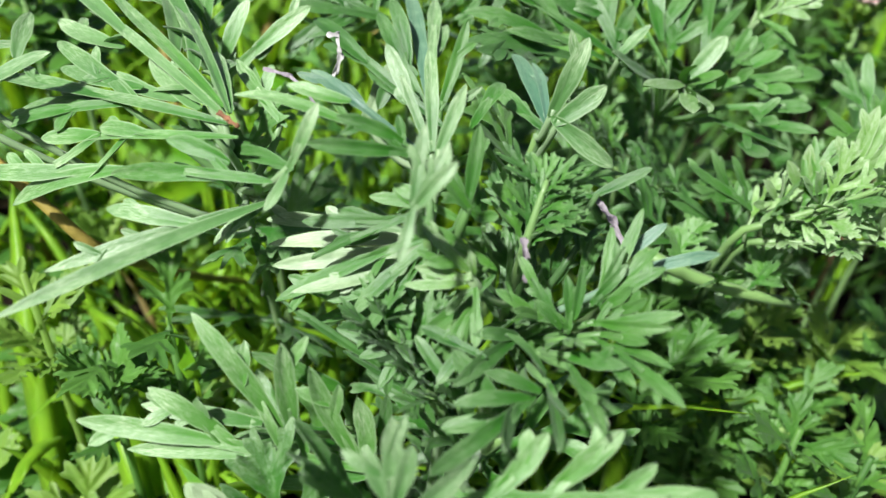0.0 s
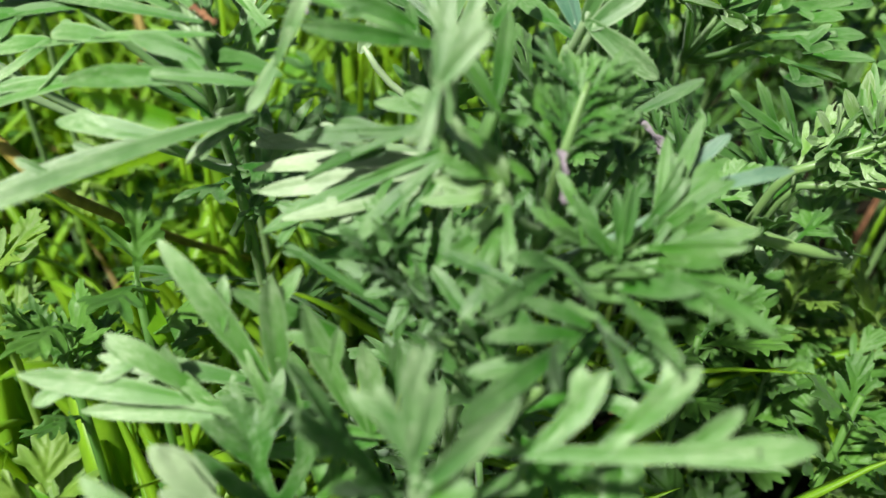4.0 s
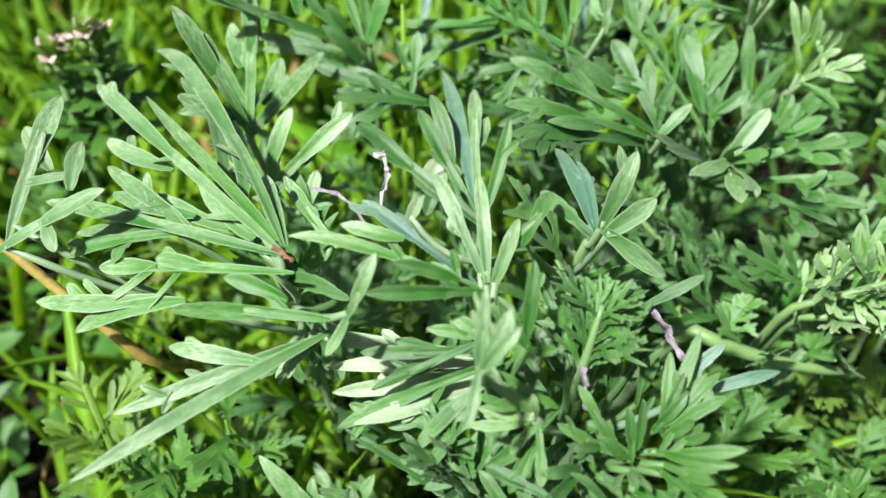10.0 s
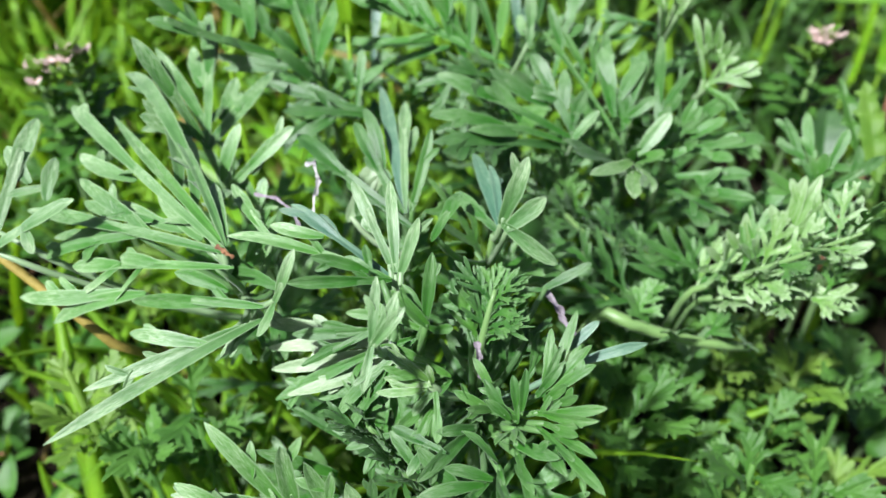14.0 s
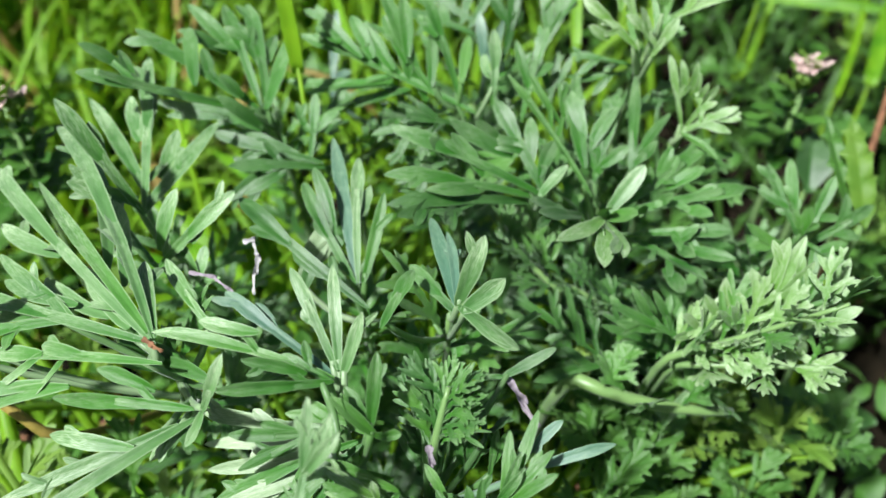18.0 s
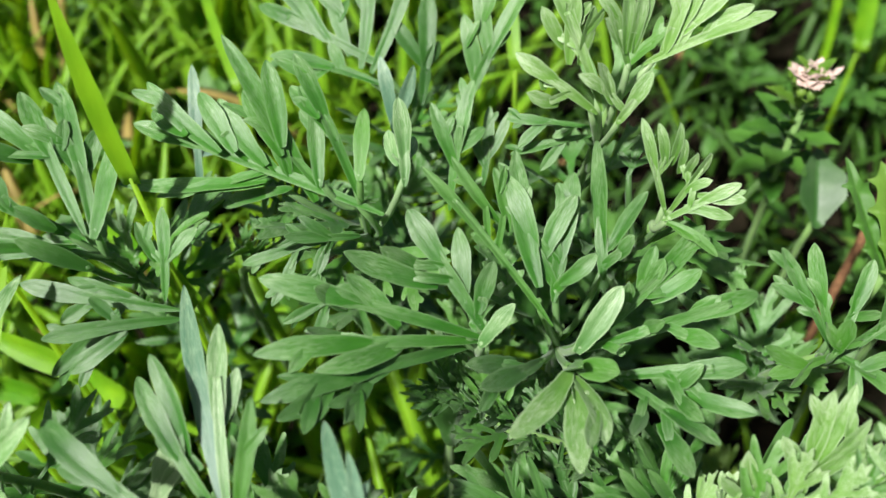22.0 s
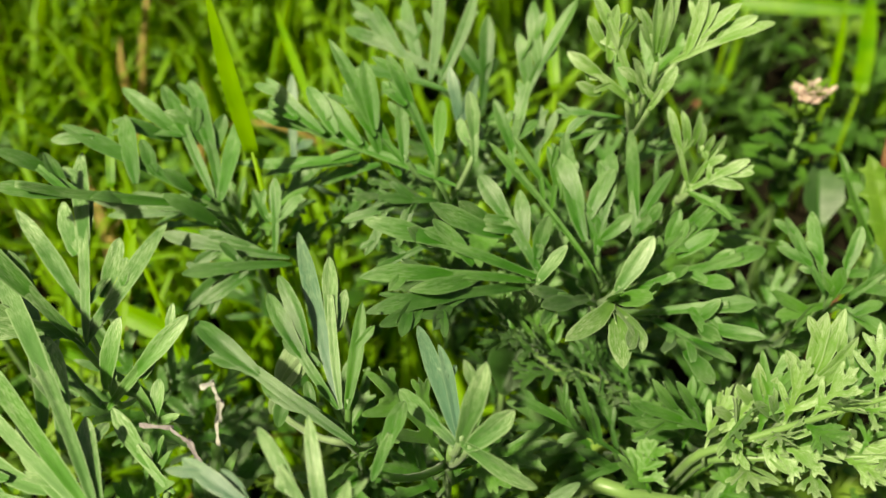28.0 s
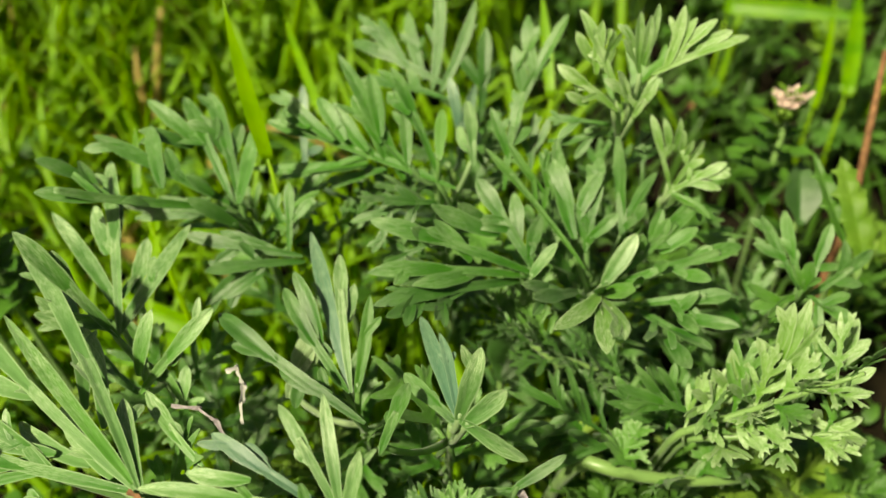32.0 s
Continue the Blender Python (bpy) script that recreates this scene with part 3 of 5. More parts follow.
leaf("grey", 5.0, (-24.1, 241.2, 178.3), (5.7, 22.4, 11.2), [])
leaf("grey", 5.2, (-26.3, 240.7, 179.0), (-33.5, 9.2, 21.8), [(-17, 0, 10, -3, 17, 9), (-13, 3, 9, -2, 5, 7), (-4, -1, 5, -5, 0, 7)])
leaf("grey", 4.8, (-26.9, 238.7, 179.0), (-41.7, -15.3, 23.0), [(-35, -1, 16, -9, -2, 9), (-31, -6, 14, -4, 6, 7), (-16, -6, 8, -6, -6, 7)])
leaf("dark", 4.6, (-24.4, 235.6, 174.6), (-10.9, -1.8, 12.8), [])
leaf("grey", 3.7, (-24.9, 241.9, 174.9), (-34.0, 6.3, 2.6), [(-13, 1, -0, -18, 2, 0), (-10, 2, 1, -13, 4, 3)])
leaf("dark", 4.5, (-6.8, 226.0, 168.6), (-32.2, 7.4, 6.8), [(-18, 3, 3, -7, -2, -3), (-8, 2, 2, -15, 5, 5), (-14, -0, -1, -15, -6, -8)])
leaf("dark", 4.2, (-6.0, 223.4, 168.6), (-26.5, -4.7, 4.6), [(-13, -1, 4, -4, 3, 4), (-12, -3, 1, -11, -6, -3)])
leaf("grey", 3.7, (-11.7, 232.6, 164.7), (2.1, 14.9, 14.7), [(-1, 7, 7, -3, 6, 6), (3, 7, 7, 6, 4, 4)])

shoot("wormwood shoot with narrow upright blue-green leaves")
leaf("blue", 4.0, (-9.0, 275.8, 155.2), (3.1, 23.2, 27.3), [(0.4, 6, -0, 0)])
leaf("blue", 4.0, (44.1, 272.5, 168.5), (-1.4, 11.7, 19.4), [(0.3, 7, 6, 11)])
leaf("grey", 4.0, (54.0, 246.8, 167.7), (9.0, 17.5, 23.8), [(0.4, -5, 8, 11), (0.5, 6, 2, 3)])
leaf("grey", 3.2, (63.0, 253.1, 168.4), (3.9, 12.1, 14.3), [(0.4, 7, 6, 7), (0.3, -3, 8, 9)])

shoot("wormwood shoot with broad soft leaves behind the others")
leaf("grey", 4.8, (44.6, 292.7, 177.9), (-33.2, 23.1, 10.9), [(0.6, -10, 16, 11), (0.35, -1, 17, 15), (0.25, 8, 25, 26), (0.15, 16, 17, 20), (0.45, -4, 3, 2), (0.5, -6, 14, 11)])
leaf("grey", 4.8, (42.9, 286.3, 177.5), (-30.0, 20.5, 0.8), [(0.5, -7, 0, -4), (0.4, -1, 7, 5)])
leaf("young", 4.8, (60.6, 275.0, 172.4), (22.5, 17.3, 28.5), [(0.5, -2, 11, 15), (0.5, 4, 2, 3), (0.3, 4, 4, 6), (0.3, -3, 9, 13)])
leaf("dark", 5.6, (52.0, 285.8, 170.2), (5.3, 19.3, 22.8), [(0.4, -7, 8, 9), (0.4, 5, 3, 3)])

shoot("sunlit yellow-green young wormwood shoot tip")
leaf("bright", 3.6, (95.9, 246.5, 201.9), (26.6, -0.9, 9.6), [(8, 1, 6, 10, 1, 8), (13, 2, 7, 9, -2, 4), (7, 1, 5, 6, 3, 9), (5, 0, 4, 5, 6, 13)])
leaf("bright", 3.8, (86.8, 241.2, 195.3), (-9.3, 13.7, 24.7), [(-6, 6, 10, 2, 5, 12), (-4, 5, 10, 3, 3, 10), (-7, 8, 12, -4, 2, 8)])
leaf("bright", 4.0, (85.8, 241.0, 195.0), (-16.4, 4.7, 13.8), [(-11, 3, 6, 0, 0, 5), (-9, 0, 4, -6, -1, 4)])
leaf("bright", 3.6, (89.0, 237.7, 194.4), (6.6, 1.3, 11.1), [(-1, 1, 5, -2, 1, 7)])
leaf("bright", 3.4, (92.5, 243.6, 203.0), (-4.0, 4.6, 14.4), [(-1, 1, 5, 1, 5, 12), (0, 1, 5, 3, 4, 11), (-2, 2, 5, -3, 1, 6), (1, 1, 5, 5, 6, 13)])
leaf("bright", 3.1, (89.6, 239.8, 198.4), (-8.6, -0.5, 8.2), [(-2, -1, 3, -3, 1, 7)])
leaf("grey", 2.8, (88.3, 248.2, 185.4), (-19.7, 5.2, 2.2), [(0.5, -4, 1, -0), (0.3, -4, -1, -2), (0.6, -6, -3, -4)])
leaf("dark", 2.8, (87.8, 248.7, 183.2), (-18.8, 1.5, -3.5), [(0.4, -1, 4, 4), (0.4, -5, -3, -5)])

shoot("small tight rosette of bright young wormwood leaves")
leaf("bright", 2.9, (99.5, 229.4, 174.1), (-4.4, 9.4, 20.0), [(0, 5, 10, -1, 3, 9), (2, 6, 10, 2, 2, 8)])
leaf("bright", 2.9, (99.5, 229.4, 174.1), (9.2, 3.1, 13.3), [(4, 3, 8, 2, 0, 6), (3, 4, 9, 1, 1, 7)])
leaf("bright", 3.1, (98.2, 227.4, 174.8), (15.2, -1.0, 8.8), [(8, 1, 5, 8, -4, 1), (5, 0, 3, 8, -5, 0), (5, 2, 6, 4, -2, 4)])
leaf("young", 2.9, (98.6, 229.0, 173.6), (5.6, -8.0, 0.2), [(1, -3, 1, 8, -8, -3)])
leaf("grey", 2.8, (105.0, 232.1, 170.5), (10.8, -5.1, -11.1), [(0.4, 8, -0, -2), (0.4, -0, -2, -4)])
leaf("dark", 2.4, (95.7, 245.6, 171.3), (7.0, 8.6, 7.6), [(0.4, 1, 3, 2), (0.3, -3, 3, 2), (0.3, 7, 1, 1)])

shoot("bushy low wormwood shoot with stubby green leaves")
leaf("grey", 4.0, (132.0, 204.3, 150.9), (-7.2, 19.0, 14.7), [(0.5, -7, 4, 2), (0.4, -3, 1, 0)])
leaf("grey", 4.0, (132.1, 204.8, 151.5), (-2.4, 15.4, 17.9), [(0.4, 1, 2, 2), (0.5, -3, 3, 3)])
leaf("grey", 4.0, (132.8, 204.7, 151.4), (10.0, 11.7, 14.2), [(0.5, 0, 1, 2), (0.4, 7, -1, -1)])
leaf("young", 4.4, (130.5, 201.1, 154.1), (11.1, -9.9, -3.9), [(0.4, 7, 1, 3), (0.3, -2, -6, -5)])
leaf("young", 4.0, (129.7, 201.1, 154.2), (-16.1, -3.8, 1.9), [(0.4, -5, -4, -2), (0.5, -9, 2, 6)])
leaf("grey", 4.4, (133.4, 203.6, 150.2), (20.3, 6.7, 9.0), [(0.4, 8, -2, -2), (0.5, 3, 6, 7)])
leaf("young", 4.0, (127.6, 198.5, 158.1), (1.6, 1.8, 9.3), [(0.3, -3, 2, 5), (0.3, 4, -1, 2)])

shoot("long feathery light green wormwood spray leaning sideways")
leaf("bright", 4.2, (110.9, 172.7, 148.6), (4.6, 9.5, 23.7), [(2, 3, 9, 7, 6, 15), (1, 2, 7, 10, 3, 12), (-1, 3, 8, -4, 2, 9), (0, 1, 6, 12, 2, 10)])
leaf("bright", 4.2, (113.6, 171.5, 147.4), (19.8, 2.7, 16.5), [(10, 1, 7, 7, 5, 14), (13, -1, 5, 7, -1, 6), (11, -1, 4, 7, -5, 2), (6, 1, 6, 4, 2, 10)])
leaf("bright", 4.0, (113.4, 170.6, 146.3), (15.7, -12.9, -2.0), [(7, -5, 0, -3, -1, 6), (3, -4, 1, -1, -6, 0), (9, -7, -2, 6, -2, 6), (8, -7, -3, 2, -8, -1)])
leaf("bright", 3.4, (101.5, 173.1, 145.5), (-1.7, 4.6, 17.6), [(-1, 1, 6, -6, 1, 8), (0, 1, 6, 2, 1, 9)])
leaf("young", 3.2, (96.9, 174.2, 140.4), (-26.3, 3.3, 14.7), [(-13, 3, 7, -7, 3, 11), (-12, 1, 6, -13, -1, 5), (-9, 3, 8, -5, 2, 9)])
leaf("bright", 3.2, (101.4, 172.2, 144.4), (4.6, -8.7, 2.4), [(0, -3, 2, -1, -8, -2), (-6, -2, 2, -3, -7, -1), (-7, -1, 3, -6, -6, 0)])
leaf("bright", 3.0, (106.5, 171.8, 147.3), (-9.5, -1.1, 10.6), [(-3, -1, 4, -3, 0, 8), (0, -1, 4, 0, 0, 8)])
leaf("bright", 3.0, (97.5, 173.7, 144.4), (-8.5, -1.1, 10.6), [(-2, -1, 4, -1, 1, 8), (-5, -1, 3, -6, -4, 3)])
leaf("dark", 3.0, (87.0, 184.2, 132.1), (-15.3, 0.6, 7.0), [(-1, 1, 1, -13, 2, 8), (-1, -1, -0, -11, -2, 2), (1, 2, 3, -7, 5, 10), (3, 3, 3, -5, 5, 9)])
leaf("grey", 2.9, (88.3, 181.6, 127.7), (8.4, 10.1, 15.1), [(2, 5, 8, 2, 5, 8), (5, 5, 8, 6, 4, 6), (4, 3, 5, -4, 4, 5)])
leaf("pale", 4.0, (90.4, 171.3, 110.1), (8.0, 4.1, 12.4), [(1, 1, 2, -3, 3, 4)])

shoot("thin low wormwood shoot with narrow deep green leaves")
leaf("dark", 2.8, (72.1, 178.3, 131.5), (-27.0, 10.2, 17.6), [(0.6, -3, 2, 3), (0.5, -2, 6, 9), (0.4, -6, -1, -1), (0.35, -1, 9, 12), (0.3, 0, 5, 7)])
leaf("dark", 4.0, (73.5, 177.6, 130.8), (-22.2, -7.1, 1.9), [(0.5, -2, 2, 3), (0.3, -7, 3, 6)])
leaf("dark", 3.2, (71.7, 181.7, 128.3), (-3.1, 15.6, 10.9), [(0.4, 2, 4, 3), (0.5, -7, 5, 3)])

shoot("silver-felted wormwood shoot with three-fingered leaves")
leaf("silver", 5.1, (-52.5, 199.4, 170.9), (-5.9, 50.6, 23.1), [(-2, 22, 10, 1, 15, 7), (-5, 24, 10, -4, 13, 6), (-2, 10, 4, -18, 26, 11), (1, 4, 2, 16, 25, 11), (3, 13, 5, 3, 13, 6)])
leaf("silver", 5.0, (-50.2, 194.6, 175.5), (-15.2, 5.7, 31.6), [(-7, 3, 14, -2, 3, 11), (-2, 1, 5, -14, -2, 7)])
leaf("silver", 4.5, (-45.4, 182.7, 167.5), (20.8, 8.8, 17.2), [(1, 3, 5, 5, 8, 12), (9, 3, 6, 3, 3, 4)])
leaf("silver", 4.5, (-46.2, 183.4, 166.9), (-12.3, 7.5, 12.3), [(-5, 2, 4, -7, -0, 0)])
leaf("silver", 3.7, (-35.8, 179.1, 163.8), (2.3, 7.5, 7.4), [(-0, 2, 2, -4, 6, 6), (1, 1, 1, 5, 0, 1)])

shoot("upright wormwood shoot with a blue-green leading leaf")
leaf("blue", 4.3, (5.6, 176.4, 165.8), (-7.6, 44.8, 17.6), [])
leaf("pale", 4.0, (5.6, 176.4, 165.8), (-0.1, 33.2, 15.9), [(1, 17, 8, 2, 8, 4)])
leaf("grey", 4.3, (5.0, 176.4, 165.8), (-13.9, 23.5, 15.3), [(-6, 12, 8, -5, 14, 10), (-4, 9, 6, -7, 5, 3)])
leaf("young", 3.5, (7.2, 173.8, 168.6), (5.8, 15.8, 15.9), [])
leaf("white", 6.4, (-11.7, 185.1, 156.4), (8.6, 8.3, 14.5), [(3, 3, 5, 7, 3, 7)])
leaf("dark", 5.1, (8.9, 164.2, 168.9), (-33.3, 28.1, 13.9), [(-21, 17, 8, -9, 4, 1), (-8, 7, 4, -11, 7, 3), (-13, 11, 6, -3, -5, -5)])
leaf("grey", 4.0, (6.4, 169.5, 167.8), (-16.3, 11.5, 5.4), [(-6, 5, 3, -1, 4, 3)])

shoot("wormwood shoot topped by a pair of blue-green fingers")
leaf("blue", 3.8, (29.6, 157.1, 176.0), (-5.1, 29.8, 4.4), [])
leaf("blue", 2.7, (29.7, 157.5, 176.5), (-1.2, 21.8, 4.0), [])
leaf("pale", 4.8, (29.5, 153.8, 179.3), (6.3, 4.8, 16.0), [])
leaf("pale", 4.8, (30.6, 152.9, 178.3), (9.6, 1.0, 8.8), [(0.1, 11, -8, -6)])
leaf("grey", 4.0, (29.6, 155.9, 174.6), (-10.7, 14.7, 2.3), [(0.4, -1, 3, 1)])
leaf("grey", 4.0, (12.7, 148.1, 178.9), (7.5, 15.1, 3.7), [(0.4, -0, 3, 1)])

shoot("tall pale silvery wormwood shoot with long leaf fingers")
leaf("pale", 4.6, (-35.1, 145.1, 179.0), (-56.2, 62.4, 5.5), [(-31, 31, -0, -17, 12, -1), (-9, 8, -1, -14, 18, 2), (-15, 12, -2, -20, 16, -2)])
leaf("silver", 4.8, (-35.4, 146.5, 177.5), (-60.0, 27.5, -6.5), [(-25, 14, -1, -20, 15, 4), (-23, 14, -0, -20, 10, -1), (-29, 15, -3, -24, 6, -7)])
leaf("pale", 4.8, (-35.2, 145.3, 180.8), (-44.7, 81.9, 7.1), [(-12, 21, -1, -10, 28, 4), (-18, 28, -1, -14, 38, 6), (-1, 4, 0, -6, 19, 1)])
leaf("silver", 3.9, (-36.7, 146.9, 181.1), (-38.1, 49.6, 1.3), [])
leaf("silver", 4.3, (-32.9, 140.5, 178.2), (-45.7, 15.8, -12.6), [(-21, 8, -5, -11, 5, -2), (-34, 8, -14, -28, 5, -5), (-27, 5, -13, -26, 3, -11)])
leaf("grey", 4.1, (-25.0, 131.0, 174.6), (-34.3, 8.6, -5.6), [(-10, 5, 1, -12, 5, 1)])
leaf("dark", 4.3, (-22.3, 139.4, 172.2), (-17.8, 14.4, -1.7), [(-3, 2, -0, -11, 7, -2)])
leaf("pale", 5.2, (-96.3, 156.3, 173.2), (6.7, 29.2, 19.3), [(6, 15, 9, -6, 7, 6), (11, 12, 6, 1, 9, 6)])
leaf("pale", 5.2, (-99.1, 154.6, 171.1), (24.9, 4.7, 13.6), [(12, 2, 7, 2, -4, -5)])
leaf("grey", 4.3, (-56.9, 157.5, 174.9), (-30.4, 0.8, -7.1), [(-15, 0, -3, -3, -2, -4)])
leaf("silver", 3.8, (-25.8, 155.3, 172.5), (-13.1, 18.0, 5.8), [(-5, 6, 2, -2, 4, 2)])
leaf("pale", 3.5, (-26.0, 135.0, 167.5), (-42.6, -31.5, -5.7), [])
leaf("pale", 3.5, (-30.4, 133.0, 167.0), (-37.4, -12.1, -8.5), [])
leaf("silver", 4.0, (-39.0, 128.5, 165.5), (-19.5, 4.0, 0.5), [])
leaf("silver", 2.9, (-26.0, 136.0, 167.0), (-9.0, -8.0, -3.0), [(0.3, -8, -6, -4)])
leaf("pale", 2.8, (-21.5, 125.3, 180.3), (5.5, 3.0, 13.0), [(0.3, 1, 1, 3), (0.05, -4, -3, -7)])

shoot("wormwood shoot top with white-edged radiating leaves")
leaf("silver", 3.4, (3.9, 133.1, 180.5), (-36.8, 7.3, 8.4), [(-16, 6, 8, -11, 2, 2)])
leaf("blue", 3.7, (4.0, 134.6, 179.2), (-23.8, 16.8, 8.9), [(-13, 10, 5, -4, 4, 3)])
leaf("pale", 3.5, (4.3, 134.7, 180.8), (-9.4, 16.6, 13.4), [(-5, 8, 6, -2, 2, 2)])
leaf("pale", 3.1, (4.7, 134.8, 180.9), (-1.3, 17.9, 13.6), [])
leaf("pale", 3.1, (5.5, 132.5, 181.3), (4.7, 7.0, 11.5), [])
leaf("young", 3.5, (11.3, 122.5, 177.2), (1.8, 9.7, 11.6), [(-1, 1, 1, -4, 5, 5)])
leaf("grey", 3.3, (4.1, 130.0, 183.0), (-22.0, -4.5, 3.8), [(-6, 0, 3, -11, -0, 4)])
leaf("young", 3.3, (12.2, 121.8, 176.3), (-7.8, 2.4, 9.0), [(1, -0, -1, 4, 1, -0)])
leaf("grey", 2.9, (4.0, 131.2, 181.4), (-10.9, 5.1, 2.9), [(-5, 3, 2, -1, 4, 3)])
leaf("pale", 2.8, (1.4, 104.7, 188.6), (6.3, 3.3, 7.1), [])
leaf("pale", 2.4, (1.2, 104.7, 188.6), (1.3, 8.7, 10.4), [])
leaf("pale", 2.2, (1.4, 105.0, 189.0), (-1.8, -6.6, -6.3), [])
leaf("pale", 1.9, (1.2, 104.7, 188.6), (5.4, 6.1, 8.9), [])
leaf("white", 4.0, (6.0, 133.0, 163.0), (-36.0, 12.0, -7.0), [(-17, 3, -1, -5, 3, 2)])
leaf("white", 3.8, (6.0, 131.5, 162.2), (-34.0, 4.5, -6.2), [])
leaf("white", 4.1, (6.0, 130.0, 161.4), (-32.0, -1.0, -5.4), [])
leaf("white", 4.1, (6.0, 128.5, 160.6), (-21.0, -4.5, -4.6), [])
leaf("white", 3.4, (6.0, 127.0, 159.8), (-27.0, -6.0, -3.8), [])
leaf("grey", 3.7, (9.6, 126.3, 169.3), (-34.3, -2.2, -18.5), [(-13, -3, -10, -11, -1, -6)])
leaf("grey", 3.4, (9.1, 123.1, 171.7), (-18.1, -9.4, -14.4), [(-6, -4, -6, -11, -9, -13)])
leaf("dark", 3.3, (4.8, 127.6, 170.7), (-24.6, 3.6, -5.2), [(-9, 1, -2, -9, 3, 0)])
leaf("dark", 2.9, (3.6, 128.4, 171.7), (-21.0, -3.3, -10.2), [(-9, -2, -5, -8, 0, -2)])
leaf("young", 3.1, (16.6, 112.3, 171.3), (-14.7, 2.4, 7.4), [(-6, -0, 1, -7, -1, 1), (-5, 1, 2, -5, 0, 2)])
leaf("young", 3.1, (16.7, 113.2, 169.3), (-11.8, -3.4, -11.9), [(-4, -1, -4, -1, -5, -10), (-5, -2, -7, -3, -4, -9), (-2, 2, 2, -8, 2, 0)])
leaf("dark", 2.7, (9.8, 107.4, 149.9), (-21.6, 7.7, 2.8), [(-7, 4, 3, -6, -5, -7), (-5, 1, 0, -3, -3, -4), (-7, 4, 3, -10, -1, -3)])
leaf("grey", 2.9, (15.2, 100.2, 161.6), (-11.4, 6.8, 0.2), [(-5, 1, -1, -3, -3, -4)])
leaf("young", 2.9, (12.1, 125.2, 171.2), (-14.5, 6.3, 4.3), [(-7, 3, 2, -12, 2, 0)])

shoot("dense rosette of narrow fresh green wormwood leaves")
leaf("young", 2.8, (36.9, 113.3, 162.2), (8.2, 14.2, 12.9), [(1, 1, 3, 9, 5, 8), (0, 2, 3, 2, 9, 8), (2, 0, 3, 8, 1, 7)])
leaf("young", 2.7, (33.9, 110.6, 161.1), (14.6, -6.2, 8.9), [(3, 1, 3, 4, -1, 6), (5, 0, 3, 4, -3, 6), (3, -2, 2, 9, -7, 6)])
leaf("young", 2.8, (34.6, 107.7, 160.5), (10.5, -21.5, 6.4), [(4, -4, 2, 6, -9, 5), (2, -5, 1, 2, -11, 4), (6, -8, 2, 1, -10, 4)])
leaf("grey", 3.3, (29.8, 104.3, 159.0), (7.2, -9.5, 7.4), [])
leaf("young", 3.0, (29.9, 102.9, 158.8), (2.5, -21.1, 5.6), [(0, -5, 1, 2, -9, 5)])
leaf("grey", 3.0, (26.3, 100.0, 157.6), (-1.1, -20.6, 5.3), [(0, -4, 1, 1, -10, 5), (-1, 0, 2, -6, 4, 5)])
leaf("grey", 3.4, (24.8, 97.6, 157.0), (-19.7, -20.8, 2.3), [(-3, -3, 1, -12, -4, 3), (-5, -6, 1, -3, -12, 4), (-1, -2, 2, -9, 0, 4)])
leaf("grey", 3.6, (22.7, 109.7, 159.0), (-13.4, -16.3, 2.5), [(-2, -2, 1, -7, -4, 4)])
leaf("young", 2.5, (30.7, 108.5, 160.0), (-0.8, 5.8, 9.0), [(1, 2, 3, 1, 5, 7), (-2, 1, 2, -5, 5, 6), (-2, 0, 2, -5, 1, 5)])
leaf("young", 2.5, (27.8, 110.8, 160.1), (-10.5, 1.7, 6.5), [(-3, 0, 2, -5, -3, 4), (-2, 4, 3, -4, 5, 6)])
leaf("young", 2.2, (30.1, 107.6, 159.8), (-1.0, -7.9, 6.1), [(-2, -2, 1, -3, -5, 4), (0, -2, 2, 1, -7, 5)])
leaf("dark", 2.2, (30.6, 128.5, 154.7), (1.7, 4.5, 9.7), [(-1, 0, 2, -1, 3, 6), (1, -1, 2, 3, 2, 7)])
leaf("dark", 2.2, (25.0, 129.6, 154.1), (-7.5, 5.3, 8.6), [(-2, 1, 2, -5, 0, 5), (0, 1, 2, -1, 5, 7)])
leaf("dark", 2.2, (28.7, 136.4, 153.3), (-6.0, 9.5, 10.5), [(-1, 2, 3, 0, 7, 8), (-3, 2, 3, -6, 5, 7)])
leaf("dark", 2.2, (35.1, 124.6, 156.0), (1.9, 5.7, 10.0), [(1, 2, 3, 3, 3, 7)])
leaf("grey", 2.5, (34.7, 113.8, 162.0), (5.8, 1.7, 9.1), [(2, 0, 2, 4, 6, 8)])
leaf("young", 2.5, (35.7, 108.3, 160.8), (6.3, -9.6, 7.0), [(3, -3, 2, 3, -4, 5)])
leaf("blue", 2.8, (42.8, 120.4, 165.0), (17.7, 2.4, 4.5), [(1, 3, 3, 6, 3, 5)])
leaf("bright", 2.5, (12.7, 111.2, 170.2), (-10.5, 1.2, 10.4), [(-1, 1, 2, -5, 0, 4), (-0, 0, 1, -1, 1, 4)])
leaf("bright", 2.4, (12.5, 111.0, 170.1), (-10.1, 2.9, -0.4), [(-2, -0, -1, -10, 1, -2)])
leaf("young", 2.5, (13.2, 111.9, 168.0), (0.3, -9.1, -6.7), [(-1, -1, -1, -4, -3, -3), (-1, -4, -3, -3, -5, -4)])
leaf("grey", 2.7, (9.5, 102.2, 152.0), (-6.4, 7.2, 5.4), [])
leaf("dark", 2.0, (22.0, 128.4, 164.1), (-5.3, 15.8, 7.9), [(-1, 5, 2, -3, 13, 7), (1, 2, 1, 0, 9, 5)])
